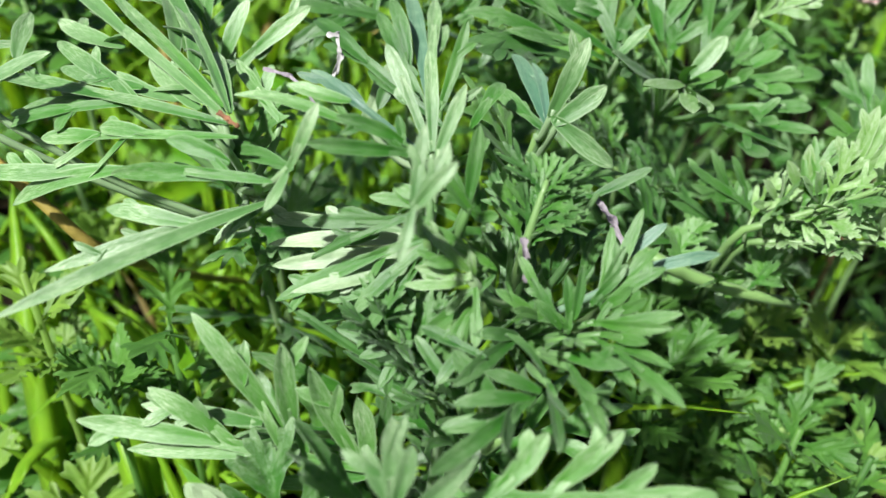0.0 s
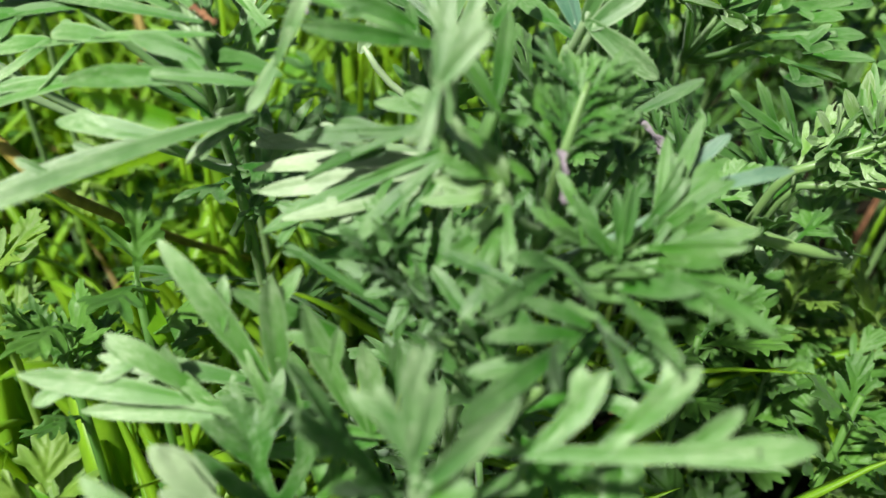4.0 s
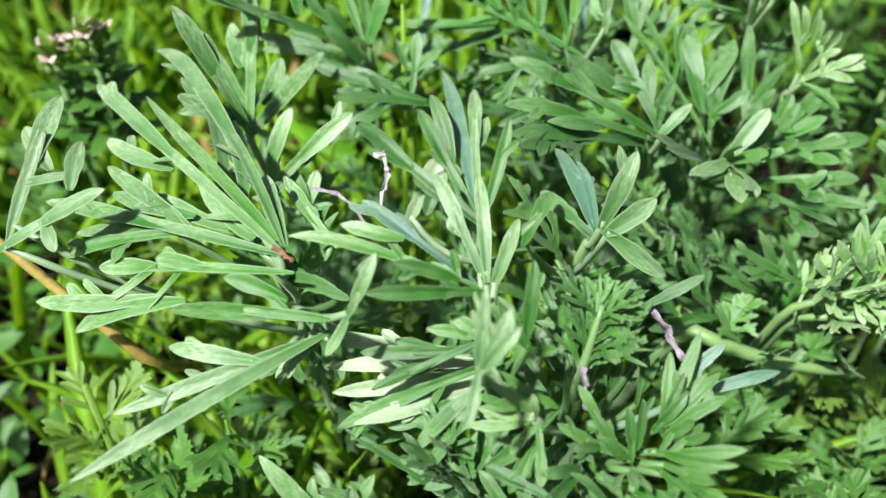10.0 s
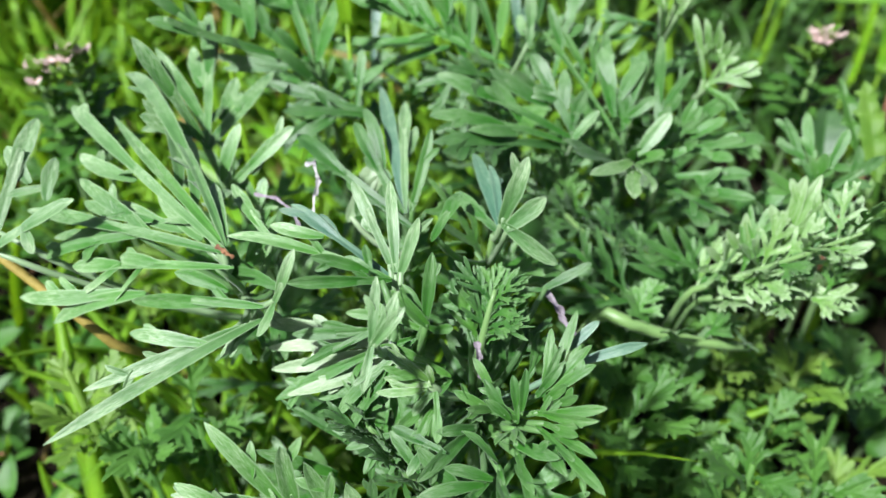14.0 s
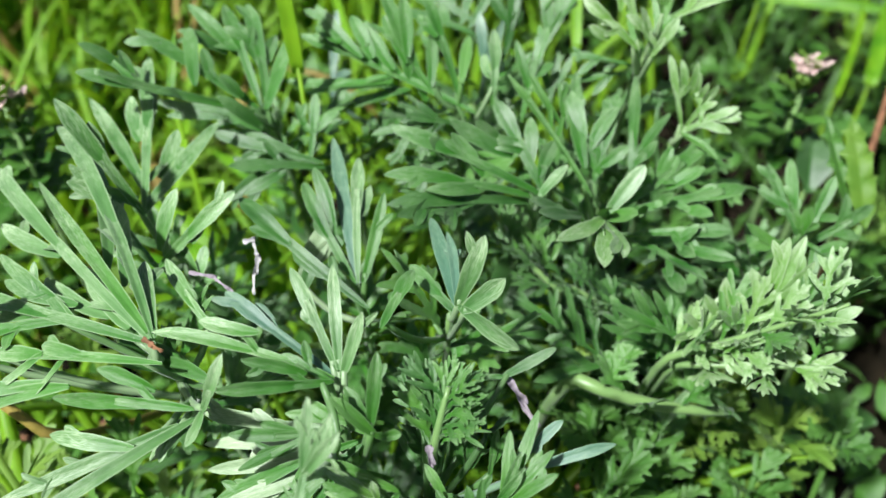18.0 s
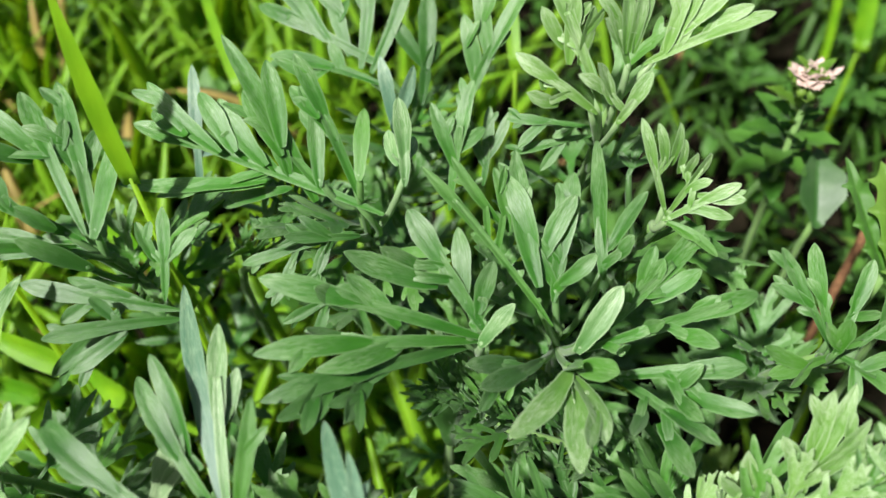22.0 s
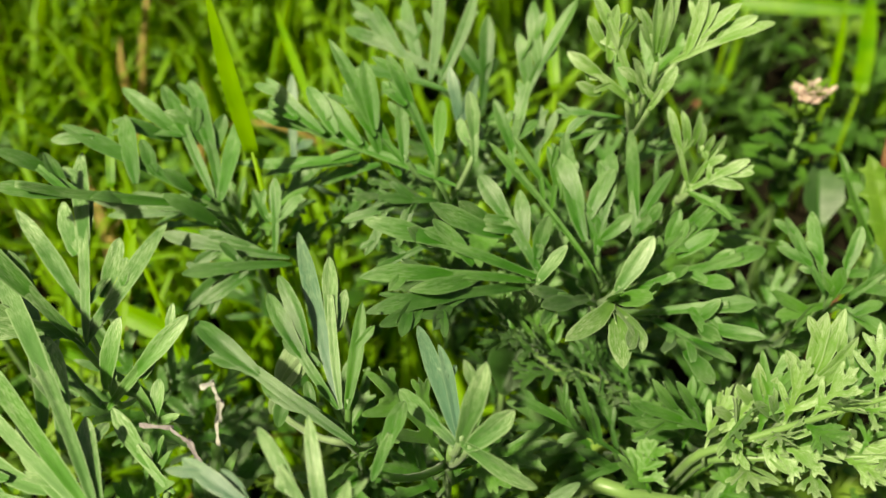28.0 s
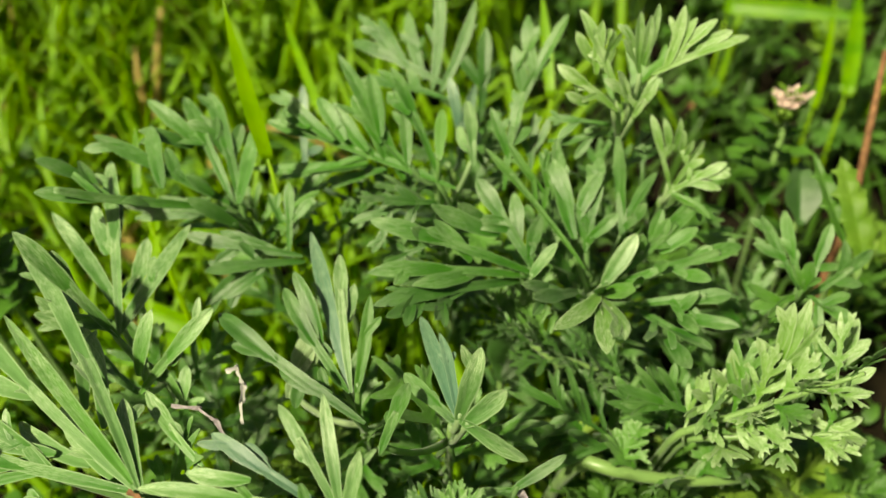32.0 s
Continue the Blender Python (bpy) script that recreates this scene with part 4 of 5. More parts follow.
leaf("dark", 2.0, (25.8, 128.4, 164.1), (1.0, 15.7, 7.9), [(1, 5, 2, 2, 3, 1), (-1, 5, 2, -1, 5, 2)])
leaf("dark", 2.0, (34.6, 128.2, 164.0), (-1.2, 10.1, 4.3), [(1, 2, 1, 5, 4, 2)])
leaf("grey", 2.8, (39.2, 143.6, 166.8), (12.0, 2.6, 6.2), [(-2, 0, -0, -5, 1, 0)])

shoot("wormwood shoot with a large silver-edged feathery leaf")
leaf("silver", 4.6, (-0.9, 100.9, 127.9), (-58.8, 3.7, 7.9), [(-22, 4, 10, -14, 5, 21), (-18, 3, 9, -2, 4, 19), (-7, 1, 6, -8, 4, 18), (-4, 0, 3, -2, 3, 15), (-32, 3, 7, -13, 2, 9), (-35, 4, 8, -1, 0, 7), (-20, 1, 4, -30, 0, -1)])
leaf("silver", 4.0, (-25.5, 106.7, 134.4), (-22.9, -0.1, 4.2), [])
leaf("grey", 4.2, (-9.7, 109.8, 141.2), (-17.9, 0.7, 8.5), [])
leaf("grey", 3.6, (-3.7, 102.2, 125.4), (-20.6, -2.0, -1.6), [])
leaf("grey", 3.0, (-2.2, 104.3, 129.1), (0.7, 2.1, 15.9), [])

shoot("wormwood shoot inside the clump, coloured dark for shade")
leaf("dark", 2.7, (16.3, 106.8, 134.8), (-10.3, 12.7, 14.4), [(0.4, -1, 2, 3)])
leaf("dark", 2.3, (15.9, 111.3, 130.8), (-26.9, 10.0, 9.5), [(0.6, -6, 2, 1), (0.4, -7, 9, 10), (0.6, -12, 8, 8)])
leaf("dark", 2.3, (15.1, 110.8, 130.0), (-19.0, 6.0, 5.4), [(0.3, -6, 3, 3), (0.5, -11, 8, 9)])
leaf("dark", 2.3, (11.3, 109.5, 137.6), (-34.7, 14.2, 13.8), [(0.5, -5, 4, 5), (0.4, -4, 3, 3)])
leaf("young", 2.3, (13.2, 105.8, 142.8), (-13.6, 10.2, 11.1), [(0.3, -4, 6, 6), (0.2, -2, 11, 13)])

shoot("bright green wormwood shoot tip reaching upward")
leaf("pale", 3.6, (0.8, 72.1, 153.3), (-1.1, 9.1, 14.6), [(-1, 2, 4, -4, 4, 7), (0, 2, 4, 2, 4, 8)])
leaf("pale", 4.0, (1.4, 72.1, 153.3), (11.0, 4.8, 10.7), [])
leaf("young", 4.4, (1.8, 73.1, 151.4), (5.9, -1.3, 2.3), [(0, 0, 1, 3, 0, 3)])
leaf("grey", 4.6, (0.5, 67.6, 148.3), (23.9, -14.5, -3.7), [(9, -5, -1, 6, -2, 1)])
leaf("grey", 3.7, (0.8, 67.6, 148.3), (15.1, 0.3, 2.3), [])
leaf("young", 3.7, (0.3, 68.1, 147.2), (5.8, -3.2, -9.6), [])
leaf("grey", 3.9, (0.1, 68.4, 147.6), (-15.6, -0.8, -9.3), [(-7, -1, -4, -5, 0, -2)])
leaf("young", 3.7, (0.2, 68.8, 146.5), (-7.9, -1.3, -12.1), [])

shoot("wormwood shoot with one long toothed green leaf")
leaf("silver", 4.4, (9.3, 79.6, 151.5), (42.0, -1.9, 4.6), [(8, 0, 2, 7, 5, 8), (17, 0, 3, 10, 5, 8), (26, -1, 3, 6, 2, 5)])
leaf("grey", 4.0, (22.2, 94.3, 154.0), (-14.1, -1.0, -3.1), [(-4, 1, 1, -9, 6, 7)])

shoot("low wormwood shoot with white and blue-green leaves")
leaf("white", 4.6, (-22.1, 83.7, 128.6), (-13.2, 4.2, 11.7), [(-5, 2, 5, -7, 2, 7)])
leaf("white", 3.2, (-22.4, 83.3, 128.0), (-11.2, 0.6, 7.4), [(-7, 0, 3, -4, -2, 2)])
leaf("silver", 4.2, (-26.9, 70.9, 140.5), (-11.6, 3.0, 10.3), [])
leaf("dark", 3.7, (-0.6, 75.1, 143.0), (-16.2, -3.6, 1.5), [(-7, -1, 2, -6, -0, 2)])
leaf("grey", 3.7, (-14.9, 65.0, 144.6), (-22.3, -6.2, -0.9), [(-9, -2, 0, -3, -3, -2), (-13, -3, -0, -7, 1, 3), (-7, -1, 0, -0, 2, 3)])
finish()


# ---- ground ----
def ground():
    bm = bmesh.new()
    xs = [-60, -8, -2, -1.2] + [-0.8 + 0.04 * i for i in range(41)] + [1.2, 2, 8, 60]
    ys = [-60, -8, -2, -1] + [-0.4 + 0.04 * i for i in range(46)] + [4, 12, 60]
    grid = [[bm.verts.new((x, y, -0.004 + 0.012 * noise.noise((x * 9, y * 9, 0)) if abs(x) < 1 and abs(y) < 1.6 else 0)) for x in xs] for y in ys]
    for a, b in zip(grid, grid[1:]):
        for i in range(len(xs) - 1):
            bm.faces.new((a[i], a[i + 1], b[i + 1], b[i]))
    for f in bm.faces:
        c = f.calc_center_median()
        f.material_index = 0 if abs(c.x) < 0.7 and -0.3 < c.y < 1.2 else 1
    ob = tagged(part("ground", bm, SOIL), "near-black soil with meadow turf further out", "soil", kind="structure")
    ob.data.materials.append(TURF)


ground()


def blade(bm, foot, azimuth, height, lean, width, droop, r):
    """One grass blade: a creased, tapering strip that bends over."""
    out = Vector((math.cos(azimuth), math.sin(azimuth), 0))
    mid = foot + out * lean * height * 0.35 + Vector((0, 0, height * 0.75))
    end = foot + out * lean * height + Vector((0, 0, height * (1 - droop)))
    side = Vector((-out.y, out.x, 0))
    old = None
    for i in range(9):
        k = i / 8
        c = bend(foot, mid, end, k)
        h = width / 2 * blade_shape(k)
        row = [bm.verts.new(c - side * h + out * h * 0.35), bm.verts.new(c - out * 0.0002), bm.verts.new(c + side * h + out * h * 0.35), bm.verts.new(c + out * 0.0004)]
        if old:
            for j in range(4):
                bm.faces.new((old[j], old[(j + 1) % 4], row[(j + 1) % 4], row[j]))
        old = row


def grass_field():
    """The turf round the shoots."""
    r = random.Random(11)
    for name, material, count, label in (("grass", GRASS, 3400, "long fresh green grass growing round the wormwood"), ("dry_grass", DRY, 260, "straw-coloured dry grass among the green")):
        bm = bmesh.new()
        made = 0
        while made < count:
            x, y = r.uniform(-0.55, 0.75), r.uniform(0.02, 1.15)
            open_left = x < 0.02 + 0.25 * (y - 0.2)
            tall = 0.055 if y < 0.33 else 0.055 + min(0.11, (y - 0.33) * 0.45)
            if y > 0.35 and x > -0.04 and noise.noise((x * 16, y * 16, 3.0)) < -0.05 and r.random() < 0.85:
                continue
            if not open_left and r.random() < (0.92 if x > 0.12 and y > 0.28 else 0.78 if x > 0.1 else 0.55):
                continue
            if 0.05 < x < 0.16 and 0.1 < y < 0.32 and r.random() < 0.6:
                continue
            blade(bm, Vector((x, y, -0.004)), r.uniform(0, math.tau), tall * r.uniform(0.6, 1.35), r.uniform(0.2, 0.9), r.uniform(0.003, 0.0068 if y < 0.3 else 0.0115), r.uniform(0, 0.35), r)
            made += 1
        tagged(part(name, bm, material), label, "grass", kind="stuff")


grass_field()


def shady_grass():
    """Grass coloured dark as if in shade over the bare patches behind the clump, bright grass in the open."""
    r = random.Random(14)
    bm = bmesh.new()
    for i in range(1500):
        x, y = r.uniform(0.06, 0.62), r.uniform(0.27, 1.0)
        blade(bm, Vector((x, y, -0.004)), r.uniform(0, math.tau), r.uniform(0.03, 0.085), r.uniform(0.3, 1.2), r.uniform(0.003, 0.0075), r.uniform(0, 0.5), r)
    tagged(part("grass", bm, SHADE_GRASS), "short grass coloured dark for shade behind the wormwood", "grass", kind="stuff")
    bm = bmesh.new()
    for i in range(860):
        x, y = (r.uniform(-0.45, 0.03), r.uniform(0.26, 0.95)) if i < 620 else (r.uniform(-0.1, 0.07), r.uniform(0.1, 0.34))
        blade(bm, Vector((x, y, -0.004)), r.uniform(0, math.tau), r.uniform(0.06, 0.13), r.uniform(0.2, 0.9), r.uniform(0.004, 0.010), r.uniform(0, 0.4), r)
    tagged(part("grass", bm, GRASS), "bright green grass in the open beside the wormwood", "grass", kind="stuff")


shady_grass()


def far_grass():
    """The meadow that goes on round the spot."""
    r = random.Random(12)
    bm = bmesh.new()
    made = 0
    while made < 5600:
        x, y = r.uniform(-2.6, 2.6), r.uniform(-2.2, 3.6)
        if -0.5 < x < 0.7 and -0.14 < y < 1.1:
            continue
        if (x * x + (y - 0.4) ** 2) ** 0.5 > r.uniform(0.5, 3.0):
            continue
        blade(bm, Vector((x, y, -0.004)), r.uniform(0, math.tau), r.uniform(0.06, 0.15), r.uniform(0.2, 1.0), r.uniform(0.006, 0.013), r.uniform(0, 0.4), r)
        made += 1
    tagged(part("meadow_grass", bm, GRASS), "rough green meadow grass further out", "grass", kind="stuff")


far_grass()


def near_grass():
    """Bright low blades in the open soil before the clump, each tuft a plant."""
    r = random.Random(17)
    for i in range(56):
        x, y = r.uniform(-0.13, 0.12), r.uniform(-0.01, 0.12)
        plant = empty("grass_tuft", (x, y, 0), "short bright green grass tuft on the soil", "grass", "low grass tufts")
        for j in range(6):
            bm = bmesh.new()
            blade(bm, Vector((x + r.uniform(-0.006, 0.006), y + r.uniform(-0.006, 0.006), -0.003)), r.uniform(0, math.tau), r.uniform(0.035, 0.08), r.uniform(0.3, 1.4), r.uniform(0.003, 0.006), r.uniform(0, 0.6), r)
            part("blade", bm, GRASS, plant)


near_grass()


# ---- weeds and small finds ----
def weed(at, material, label, leaves, size, width, lift, seed, r0=0.0):
    """A low lobed weed: cut leaves round a short stem."""
    r = random.Random(seed)
    plant = empty("weed", (at[0], at[1], 0), label, "weed", "low weeds")
    top = Vector(at)
    bm = bmesh.new()
    tube(bm, [Vector((top.x, top.y, -0.003)), top.lerp(Vector((top.x, top.y, 0)), 0.5) + Vector((0.002, 0, 0)), top], [0.0012, 0.0011, 0.0009], 6)
    part("stem", bm, material, plant)
    for i in range(leaves):
        a = r0 + i * math.tau / leaves + r.uniform(-0.3, 0.3)
        small_leaf("leaf", plant, top - Vector((0, 0, r.uniform(0, 0.3) * top.z)), a, size * r.uniform(0.75, 1.15), lift + r.uniform(-0.35, 0.35), r, material, width)
    return plant


def weeds():
    r = random.Random(23)
    # yellow-green ones in the open, by the left of the clump
    for x, y, z in ((-0.062, 0.17, 0.075), (-0.085, 0.14, 0.06), (-0.045, 0.145, 0.05), (-0.105, 0.19, 0.06), (-0.07, 0.11, 0.05), (-0.12, 0.15, 0.045), (-0.03, 0.175, 0.06)):
        weed((x, y, z), LIME, "yellow-green lobed weed seedling on the soil", 7, 0.019, 0.2, 0.45, int(abs(x) * 1e4))
    # and in the open to the right of it
    for x, y, z in ((0.075, 0.13, 0.06), (0.1, 0.115, 0.05), (0.09, 0.16, 0.065), (0.12, 0.15, 0.06), (0.065, 0.1, 0.045), (0.13, 0.19, 0.07), (0.085, 0.085, 0.04), (0.15, 0.16, 0.06), (0.11, 0.2, 0.075)):
        weed((x, y, z), LIME if x > 0.1 else WEED, "soft green lobed weed on the open soil", 8, 0.022, 0.16, 0.5, int(x * 9e3))
    for at, mat in (((0.0713, 0.1792, 0.1049), WEED), ((0.0871, 0.1710, 0.0952), WEED), ((0.1130, 0.1920, 0.0846), WEED), ((0.1226, 0.1688, 0.0857), WEED), ((0.0943, 0.1589, 0.0880), WEED), ((0.0692, 0.1509, 0.1069), WEED),
                    ((0.1278, 0.2148, 0.0833), LIME), ((0.1028, 0.1365, 0.1043), WEED), ((0.1214, 0.1323, 0.0994), WEED), ((0.1628, 0.2100, 0.0635), WEED), ((-0.0917, 0.1564, 0.1267), LIME), ((-0.0111, 0.0997, 0.0802), LIME), ((0.1108, 0.1859, 0.0924), LIME), ((0.1370, 0.1860, 0.0868), LIME), ((0.1530, 0.1817, 0.0898), WEED), ((0.0711, 0.1753, 0.1137), WEED), ((0.0605, 0.1921, 0.1112), LIME), ((0.0893, 0.1876, 0.1004), WEED), ((-0.0150, 0.2014, 0.1108), LIME), ((0.0017, 0.1887, 0.1113), WEED), ((0.0049, 0.1036, 0.0770), LIME), ((0.0172, 0.0985, 0.0724), LIME), ((-0.0452, 0.0968, 0.0822), LIME), ((-0.1096, 0.2468, 0.0796), LIME), ((-0.0991, 0.2648, 0.0831), LIME), ((-0.0560, 0.1489, 0.1180), WEED), ((-0.0718, 0.1431, 0.1110), WEED)):
        weed(at, mat, "soft light green feathery weed in the undergrowth", 9, 0.019, 0.14, 0.6, int(at[0] * 1e4) + 7)
    for i in range(84):
        x, y = r.uniform(-0.2, 0.42), r.uniform(0.03, 0.75)
        z = r.uniform(0.02, 0.055) + (0.02 if y > 0.3 else 0)
        weed((x, y, z), WEED if r.random() < 0.88 else LIME, "small green lobed weed growing under the wormwood", r.randint(6, 9), r.uniform(0.016, 0.03), r.choice((0.14, 0.2, 0.25)), r.uniform(0.0, 0.6), i + 50)


weeds()


def ground_cover():
    """Seedling leaves that hide most of the soil."""
    r = random.Random(31)
    bm = bmesh.new()
    for i in range(7000):
        x, y = r.uniform(-0.45, 0.6), r.uniform(-0.02, 0.95)
        at = Vector((x, y, r.uniform(0.002, 0.034 if y > 0.36 else 0.05)))
        if y > 0.35 and noise.noise((x * 16, y * 16, 3.0)) < 0.0 or x > 0.1 and y > 0.24 and r.random() < 0.6:
            continue
        a, lift = r.uniform(0, math.tau), r.uniform(-0.2, 0.8)
        size = r.uniform(0.008, 0.022)
        way = Vector((math.cos(a) * math.cos(lift), math.sin(a) * math.cos(lift), math.sin(lift))) * size
        strap(bm, at, at + way, Vector((r.uniform(-0.4, 0.4), r.uniform(-0.4, 0.4), 1)), size * r.uniform(0.3, 0.65), oval_shape, 0.08, 0.12, 0.0003, 4)
    tagged(part("ground_cover", bm, WEED), "dense low seedling leaves hiding the dark soil", "seedlings", kind="stuff")


ground_cover()


def stalk():
    foot, end = Vector((-0.0728, 0.1514, 0.1423)), Vector((-0.1168, 0.1692, 0.1776))
    bm = bmesh.new()
    low = Vector((foot.x + 0.02, foot.y + foot.z * 1.1, -0.003))
    line = [bend(low, foot + (foot - end) * 0.25, foot, i / 5) for i in range(5)] + [foot.lerp(end, i / 5) for i in range(6)]
    tube(bm, line, [0.0012] * 5 + [0.0014 - 0.00006 * i for i in range(6)], 8)
    plant = empty("grass_stalk", (low.x, low.y, 0), "ochre-brown leaning grass stalk beside the wormwood", "stalk")
    part("stalk", bm, STALK, plant)


stalk()


sprig("bright green wormwood side shoot thick with small leaves", ((0.0875, 0.1708, 0.1408), (0.1067, 0.1696, 0.1490), (0.1228, 0.1598, 0.1699)), 14, 0.018, ("bright", "young", "bright"), 3)
sprig("low green wormwood side shoot with crowded short leaves", ((0.0907, 0.1718, 0.1364), (0.1098, 0.1664, 0.1411), (0.1247, 0.1592, 0.1478)), 10, 0.016, ("young", "bright"), 4)
sprig("crowded young leaves in the clump, partly coloured dark for shade", ((0.0232, 0.1261, 0.1629), (0.0243, 0.1275, 0.1703), (0.0269, 0.1323, 0.1775)), 22, 0.014, ("dark", "grey", "young"), 7)
sprig("side shoot under the silvery leaves, partly coloured dark for shade", ((0.0089, 0.1071, 0.1401), (0.0031, 0.1084, 0.1488), (-0.0028, 0.1139, 0.1554)), 18, 0.017, ("dark", "grey"), 8)
sprig("grey-green side shoot low behind the clump", ((0.0014, 0.2529, 0.1504), (0.0132, 0.2538, 0.1594), (0.0281, 0.2570, 0.1638)), 18, 0.016, ("dark", "grey"), 9)
sprig("green side shoot in the shade of taller leaves", ((0.0625, 0.2052, 0.1338), (0.0549, 0.2089, 0.1406), (0.0456, 0.2121, 0.1482)), 18, 0.018, ("dark", "young"), 10)
sprig("green side shoot at the foot of the fan", ((0.0816, 0.1991, 0.1249), (0.0754, 0.2028, 0.1317), (0.0635, 0.2030, 0.1384)), 16, 0.016, ("young", "dark"), 11)


def bare_stem():
    a, m, b = Vector((0.0645, 0.1726, 0.1299)), Vector((0.0831, 0.1666, 0.1228)), Vector((0.1089, 0.1694, 0.1178))
    low = Vector((a.x - 0.01, a.y + 0.05, -0.003))
    plant = empty("bare_stem", (low.x, low.y, 0), "pale green bare stem lying low in the undergrowth", "stem")
    bm = bmesh.new()
    line = [bend(low, a + (a - m) * 0.4, a, i / 5) for i in range(5)] + [bend(a, m, b, i / 6) for i in range(7)]
    tube(bm, line, [0.002] * 5 + [0.002 - 0.00012 * i for i in range(7)], 8)
    part("stem", bm, STEM, plant)
    for i, q in enumerate(line[6:]):
        small_leaf("leaf", plant, q, 0.6 + 1.9 * i, 0.016, 0.7, random.Random(i), LEAF["young"], 0.13)


bare_stem()


def withered(points, width, material, name, label, category):
    """A shrivelled petal or leaf: a twisted strap along its points."""
    bm = bmesh.new()
    pts = [Vector(p) for p in points]
    for i, (a, b) in enumerate(zip(pts, pts[1:])):
        strap(bm, a, b + (b - a) * 0.12, Vector((0.4 * (-1) ** i, -0.7, 0.5)), width * (1, 0.8, 1.1, 0.7)[i % 4], lambda k: 0.75 + 0.25 * math.sin(k * 9), 0.1, 0.35, rings=5, waves=0.3)
    tagged(part(name, bm, material), label, category)


withered(((-0.0183, 0.1670, 0.1885), (-0.0160, 0.1681, 0.1883), (-0.0153, 0.1665, 0.1850), (-0.0163, 0.1646, 0.1814), (-0.0167, 0.1623, 0.1772)), 0.0014, LILAC, "withered_petal", "curled greyish-white withered petal caught on the leaves", "petal")
withered(((-0.0322, 0.1670, 0.1798), (-0.0264, 0.1662, 0.1789), (-0.0227, 0.1631, 0.1781), (-0.0204, 0.1587, 0.1757)), 0.0011, FADED, "withered_petal", "crumpled lilac-grey withered petal among silvery leaves", "petal")
withered(((0.0400, 0.1450, 0.1650), (0.0435, 0.1391, 0.1631), (0.0465, 0.1355, 0.1600)), 0.0022, FADED, "withered_petal", "thin lilac withered petal on the rosette", "petal")
withered(((0.0222, 0.1236, 0.1700), (0.0228, 0.1210, 0.1675), (0.0236, 0.1186, 0.1640)), 0.0019, FADED, "withered_bud", "small pinkish withered bud between green leaves", "bud")
withered(((-0.0376, 0.1458, 0.1803), (-0.0353, 0.1442, 0.1798), (-0.0333, 0.1435, 0.1790)), 0.0014, BROWN, "brown_scale", "short rust-brown scale on a silvery stem", "scale")


def flower_weed(head, flowers, seed):
    """A dead-nettle-like weed: tiers of small leaves and tiny flowers between them at the top."""
    head, r = Vector(head), random.Random(seed)
    plant = empty("flowering_weed", (head.x, head.y, 0), "small leafy weed with tiny pale pink flowers", "wildflower", "flowering weeds")
    bm = bmesh.new()
    tube(bm, [bend(Vector((head.x + 0.006, head.y + 0.02, -0.003)), Vector((head.x - 0.004, head.y + 0.01, 0.05)), head, i / 6) for i in range(7)], [0.0011] * 7, 6)
    part("stem", bm, STEM, plant)
    for i in range(flowers):
        a, lift = i * 2.4, r.uniform(0.0, 1.2)
        c = head + Vector((math.cos(a) * math.cos(lift), math.sin(a) * math.cos(lift), math.sin(lift) * 0.7)) * 0.0062
        bm = bmesh.new()
        tube(bm, [c - Vector((0, 0, 0.003)), c - Vector((0, 0, 0.001)), c + Vector((0, 0, 0.0006))], [0.0009, 0.0015, 0.0010], 7)
        flower = part("flower", bm, LIME, plant, "tiny pale pink flower")
        for j in range(3):
            turn = j * 2.1 + a
            d = Vector((math.cos(turn), math.sin(turn), 0.9)) * 0.0034
            bm = bmesh.new()
            strap(bm, c, c + d, Vector((0, 0, 1)), 0.0028, oval_shape, 0.1, 0.1, 0.0002, 4)
            part("petal", bm, BLOOM, flower)
    for i in range(30):
        a = i * 2.4
        c = head + Vector((0, 0.2 * 0.0016 * i, 0.003 - 0.0015 * i))
        lift = 0.9 - 0.03 * i
        d = Vector((math.cos(a) * math.cos(lift), math.sin(a) * math.cos(lift), math.sin(lift))) * r.uniform(0.007, 0.011) * (1 + i * 0.035)
        bm = bmesh.new()
        strap(bm, c, c + d, Vector((0, 0, 1)), d.length * 0.5, oval_shape, 0.12, 0.16, rings=6, waves=0.2)
        part("leaf", bm, LIME if i < 10 else WEED, plant)


flower_weed((0.1638, 0.2891, 0.1572), 13, 5)
flower_weed((-0.1134, 0.2630, 0.1677), 5, 6)
flower_weed((-0.1286, 0.2678, 0.1590), 4, 9)


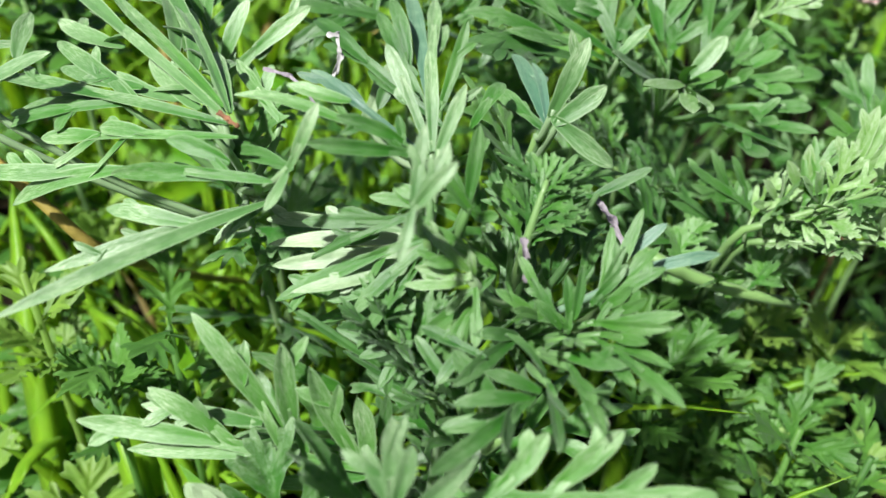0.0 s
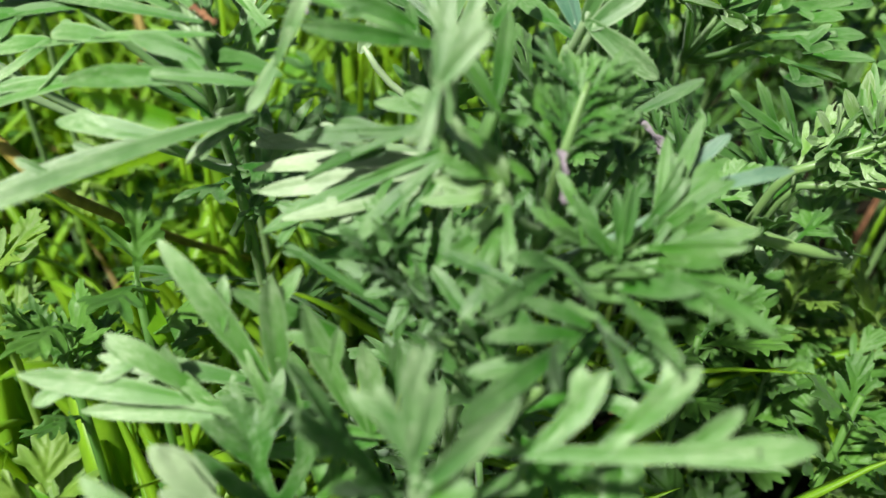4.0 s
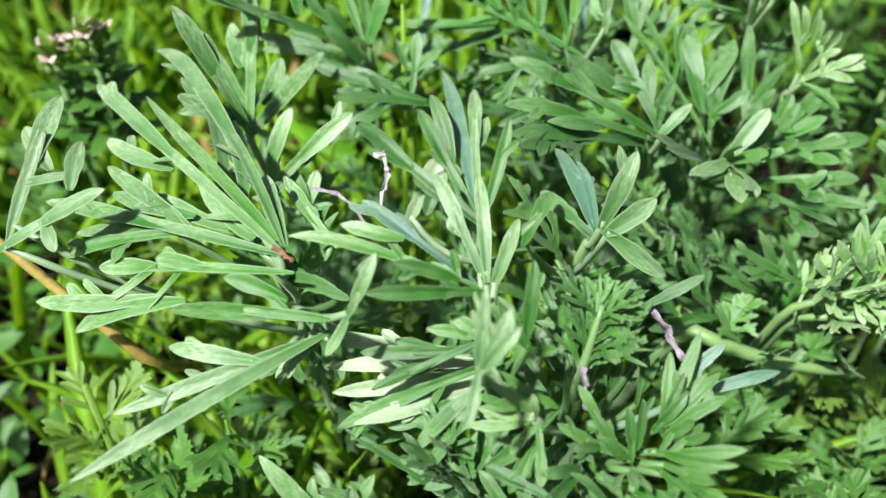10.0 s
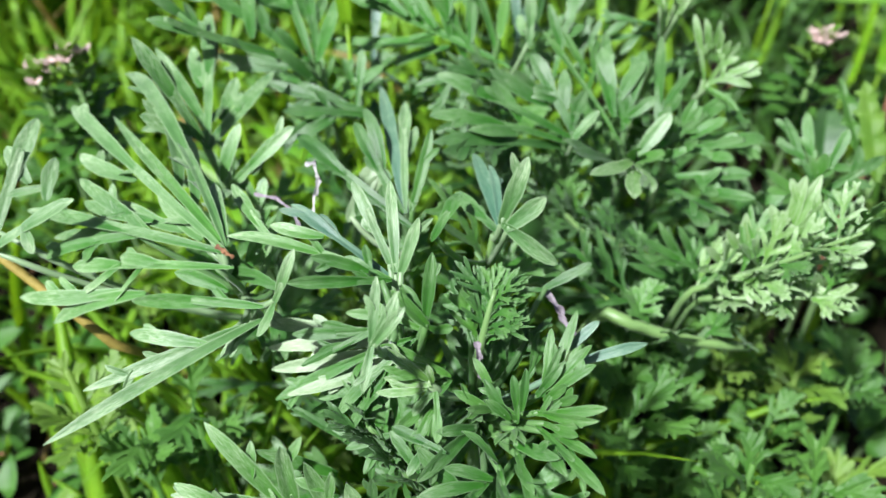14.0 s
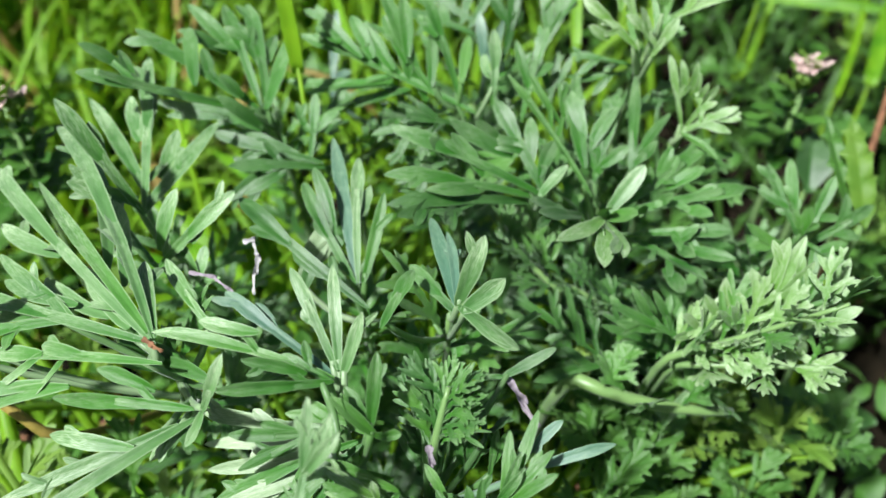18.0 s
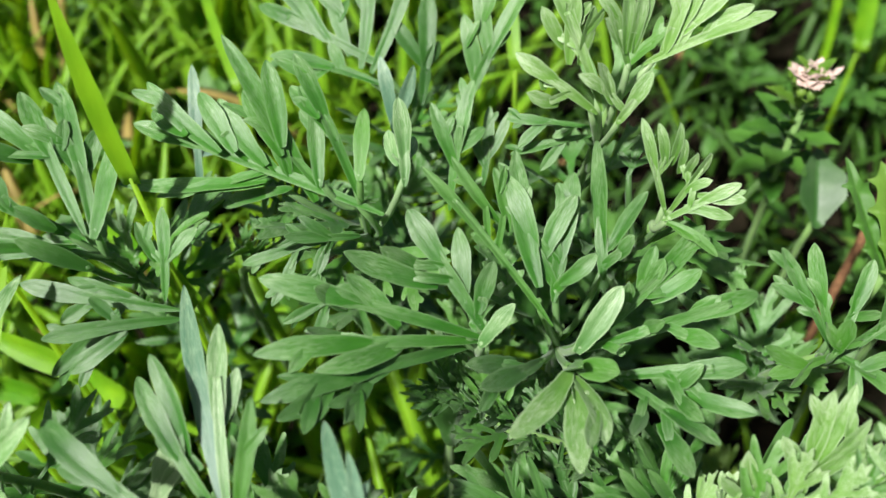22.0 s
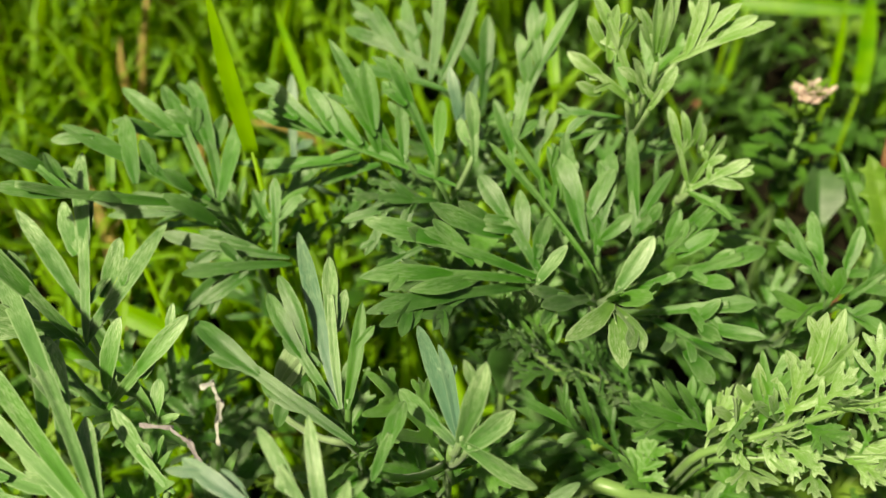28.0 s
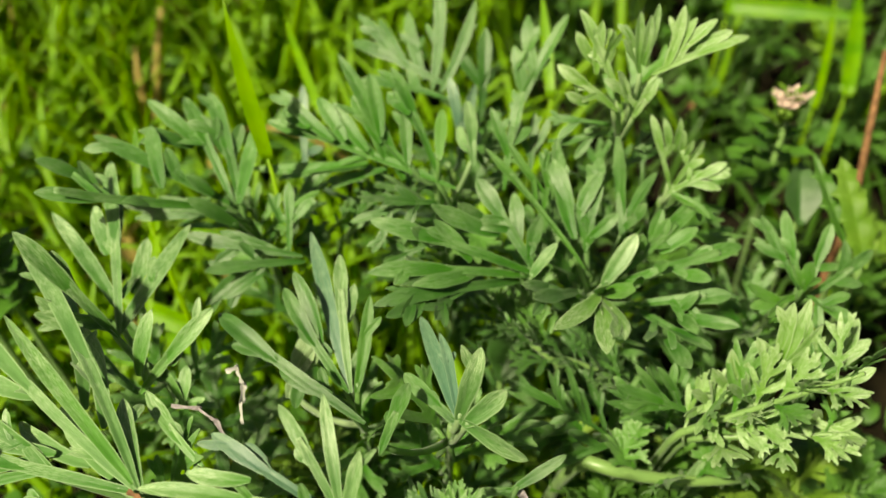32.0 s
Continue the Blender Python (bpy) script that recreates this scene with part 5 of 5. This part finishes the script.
def broad_leaf(name, label, base, tip, width, material, teeth=0, sag=0.08, stem_to=None):
    """A single broad leaf with a crimped or toothed margin on a short stalk."""
    base, tip = Vector(base), Vector(tip)
    foot = stem_to or (base.x, base.y + 0.01)
    plant = empty(name, (foot[0], foot[1], 0), label, "leaf plant")
    bm = bmesh.new()
    r = random.Random(int(width * 1e5) + teeth)
    bits, way = [(base, tip, width * 1.15, oval_shape, sag, r.uniform(-0.06, 0.06))], tip - base
    out = UP.cross(way).normalized()
    for i in range(teeth):
        for turn in (-1, 1):
            k = (i + 0.7 + r.uniform(-0.15, 0.15)) / (teeth + 0.6)
            root = base + way * k
            bits.append((root, root + out * turn * width * 0.62 * (0.5 + 0.5 * oval_shape(k)) + way.normalized() * width * 0.22, width * 0.5, lambda q: 1 - 0.9 * q, 0.0, 0.0))
    lamina(bm, bits, width, UP, r, width / 14)
    part("leaf", bm, material, plant)
    bm = bmesh.new()
    low = Vector((foot[0], foot[1], -0.003))
    tube(bm, [bend(low, Vector((low.x, low.y, base.z * 0.7)), base + (tip - base) * 0.04, i / 6) for i in range(7)], [0.0011] * 7, 6)
    part("stem", bm, STEM, plant)


broad_leaf("sow_thistle", "light green jagged-edged leaf beside the wormwood", (0.1604, 0.2206, 0.1428), (0.1595, 0.2468, 0.1663), 0.0095, LIME, teeth=4)
broad_leaf("sow_thistle", "light green pointed leaf standing behind another", (0.1584, 0.2276, 0.1438), (0.1525, 0.2499, 0.1652), 0.007, WEED, teeth=3)
broad_leaf("plantain", "dull green rounded leaf lying near the soil", (0.1364, 0.2090, 0.0421), (0.1680, 0.2112, 0.0392), 0.017, BROAD)
broad_leaf("plantain", "smooth dull green oval leaf near the soil", (0.1943, 0.2028, 0.0237), (0.1779, 0.2227, 0.0389), 0.014, BROAD)
broad_leaf("plantain", "long dull green leaf low beside the spray", (0.1988, 0.2238, 0.0372), (0.1465, 0.2302, 0.0517), 0.013, BROAD)
broad_leaf("plantain", "wide grey-green leaf coloured dark for shade among the weeds", (0.1697, 0.2753, 0.1163), (0.1756, 0.2938, 0.1294), 0.016, BROAD)
broad_leaf("plantain", "deep green broad leaf under the wormwood fan", (0.0474, 0.2200, 0.1145), (0.0572, 0.2341, 0.1244), 0.017, BROAD)
broad_leaf("felted_leaf", "broad pale felted leaf on a white woolly stalk", (0.0262, 0.0695, 0.1285), (0.0338, 0.0770, 0.1395), 0.0100, FELT, teeth=3, sag=0.05)
broad_leaf("felted_leaf", "rough hanging green hairy leaf", (0.0324, 0.0950, 0.1385), (0.0316, 0.0835, 0.1318), 0.0062, LEAF["young"], teeth=9, sag=-0.05)
broad_leaf("felted_leaf", "large crinkled silver-green hairy leaf", (0.0265, 0.0704, 0.1085), (0.0610, 0.0686, 0.1206), 0.008, LEAF["silver"], teeth=8, sag=0.03)
broad_leaf("felted_leaf", "small crumpled whitish woolly leaf", (0.0231, 0.0704, 0.1179), (0.0132, 0.0772, 0.1211), 0.006, FELT, teeth=2, sag=0.3)
broad_leaf("felted_leaf", "small woolly white leaf bud on its stalk", (0.0235, 0.0690, 0.1164), (0.0225, 0.0789, 0.1224), 0.005, FELT, teeth=2, sag=0.3)
broad_leaf("dead_leaf", "red-brown dead leaf lying on the soil", (0.1365, 0.1672, 0.0127), (0.1571, 0.1769, 0.0174), 0.012, BROWN)


def tall_blades():
    """Single long blades that stand out from the turf."""
    r = random.Random(8)
    spots = (((-0.0140, 0.2488, 0.1860), (-0.0160, 0.2508, 0.2101), (-0.0170, 0.2560, 0.2330), 0.0052), ((0.2230, 0.4910, 0.1000), (0.2500, 0.4800, 0.1150), (0.2950, 0.4550, 0.1000), 0.0120), ((0.2630, 0.4120, 0.0800), (0.2750, 0.4400, 0.1000), (0.2950, 0.4780, 0.1100), 0.0100), ((0.2500, 0.4180, 0.0700), (0.2650, 0.4500, 0.0900), (0.2830, 0.4810, 0.1100), 0.0060),
             ((-0.0480, 0.2660, 0.0850), (-0.0750, 0.2900, 0.0900), (-0.1010, 0.3150, 0.0850), 0.0110), ((-0.0790, 0.2740, 0.0850), (-0.0880, 0.2820, 0.0880), (-0.1200, 0.2950, 0.0850), 0.0100), ((-0.0760, 0.2730, 0.0800), (-0.0860, 0.2520, 0.0850), (-0.1100, 0.2400, 0.0800), 0.0090), ((-0.0340, 0.3200, 0.0850), (-0.0570, 0.3440, 0.0850), (-0.0800, 0.3600, 0.0850), 0.0090),
             (((-0.0571, 0.2580, 0.1747)), ((-0.0563, 0.2673, 0.1827)), ((-0.0565, 0.2759, 0.1885)), 0.0028),
             (((-0.0074, 0.3564, 0.1356)), ((-0.0140, 0.3787, 0.1444)), ((-0.0227, 0.4171, 0.1560)), 0.0042), (((-0.0101, 0.2476, 0.1466)), ((-0.0193, 0.2612, 0.1538)), ((-0.0292, 0.2727, 0.1588)), 0.005),
             (((-0.0541, 0.2603, 0.1107)), ((-0.0687, 0.2680, 0.1170)), ((-0.0851, 0.2747, 0.1223)), 0.0085), (((0.0862, 0.3317, 0.1476)), ((0.0846, 0.3423, 0.1595)), ((0.0897, 0.3694, 0.1759)), 0.005),
             (((-0.0604, 0.2311, 0.1421)), ((-0.0573, 0.2499, 0.1493)), ((-0.0563, 0.2748, 0.1631)), 0.0045), (((-0.0094, 0.1058, 0.0581)), ((-0.0249, 0.1114, 0.0630)), ((-0.0405, 0.1163, 0.0671)), 0.004),
             (((-0.0017, 0.0998, 0.0616)), ((-0.0020, 0.1065, 0.0698)), ((-0.0023, 0.1139, 0.0788)), 0.004), (((-0.0151, 0.0968, 0.0661)), ((-0.0214, 0.1035, 0.0736)), ((-0.0294, 0.1086, 0.0828)), 0.005), (((0.0224, 0.0951, 0.0688)), ((0.0243, 0.1001, 0.0752)), ((0.0281, 0.1051, 0.0818)), 0.003),
             (((-0.0501, 0.1029, 0.0891)), ((-0.0577, 0.1079, 0.0944)), ((-0.0690, 0.1120, 0.0979)), 0.005), (((-0.0340, 0.1143, 0.0853)), ((-0.0423, 0.1198, 0.0911)), ((-0.0511, 0.1254, 0.0967)), 0.004), (((-0.0509, 0.1474, 0.1020)), ((-0.0557, 0.1527, 0.1082)), ((-0.0582, 0.1539, 0.1168)), 0.005), (((0.1257, 0.1563, 0.0629)), ((0.1047, 0.1664, 0.0737)), ((0.0907, 0.1721, 0.0795)), 0.0045))
    for low, mid, top, width in spots:
        low, mid, top = Vector(low), Vector(mid), Vector(top)
        plant = empty("grass_plant", (low.x, low.y, 0), "single long bright green grass blade", "grass", "long grass blades")
        bm = bmesh.new()
        strap(bm, low, top, Vector((r.uniform(-0.3, 0.3), -0.8, 0.4)), width, blade_shape, 0.05, 0.15, 0.0002, 12)
        part("blade", bm, GRASS, plant)
        bm = bmesh.new()
        tube(bm, [Vector((low.x, low.y + 0.004, -0.003)), Vector((low.x, low.y + 0.004, low.z * 0.5)), low + (top - low) * 0.03], [0.0013, 0.0011, 0.0006], 6)
        part("sheath", bm, GRASS, plant)


tall_blades()


def dry_stem():
    a, b = Vector((0.1912, 0.2775, 0.1183)), Vector((0.2056, 0.3071, 0.1658))
    low = Vector((a.x - 0.01, a.y, -0.003))
    plant = empty("dry_stem", (low.x, low.y, 0), "thin dry brown dead stem leaning over weeds", "stem")
    bm = bmesh.new()
    tube(bm, [low, low.lerp(a, 0.6), a, a.lerp(b, 0.5), b], [0.0017, 0.0016, 0.0015, 0.0013, 0.001], 7)
    part("stem", bm, BROWN, plant)


dry_stem()


def litter():
    """Bits of brown leaf and stem on the soil."""
    r = random.Random(77)
    bm = bmesh.new()
    for i in range(420):
        at = Vector((r.uniform(-0.3, 0.4), r.uniform(-0.02, 0.8), r.uniform(0.004, 0.014)))
        a, size = r.uniform(0, math.tau), r.uniform(0.006, 0.022)
        if at.x > 0.06 and at.y > 0.22 and r.random() < 0.8:
            continue
        way = Vector((math.cos(a), math.sin(a), r.uniform(-0.1, 0.3))) * size
        strap(bm, at, at + way, Vector((r.uniform(-0.5, 0.5), r.uniform(-0.5, 0.5), 1)), size * r.choice((0.12, 0.3, 0.5)), oval_shape, 0.12, 0.25, 0.0003, 5, 0.3)
    tagged(part("leaf_litter", bm, BROWN), "dry brown leaf bits and stems on the soil", "litter", kind="stuff")


litter()
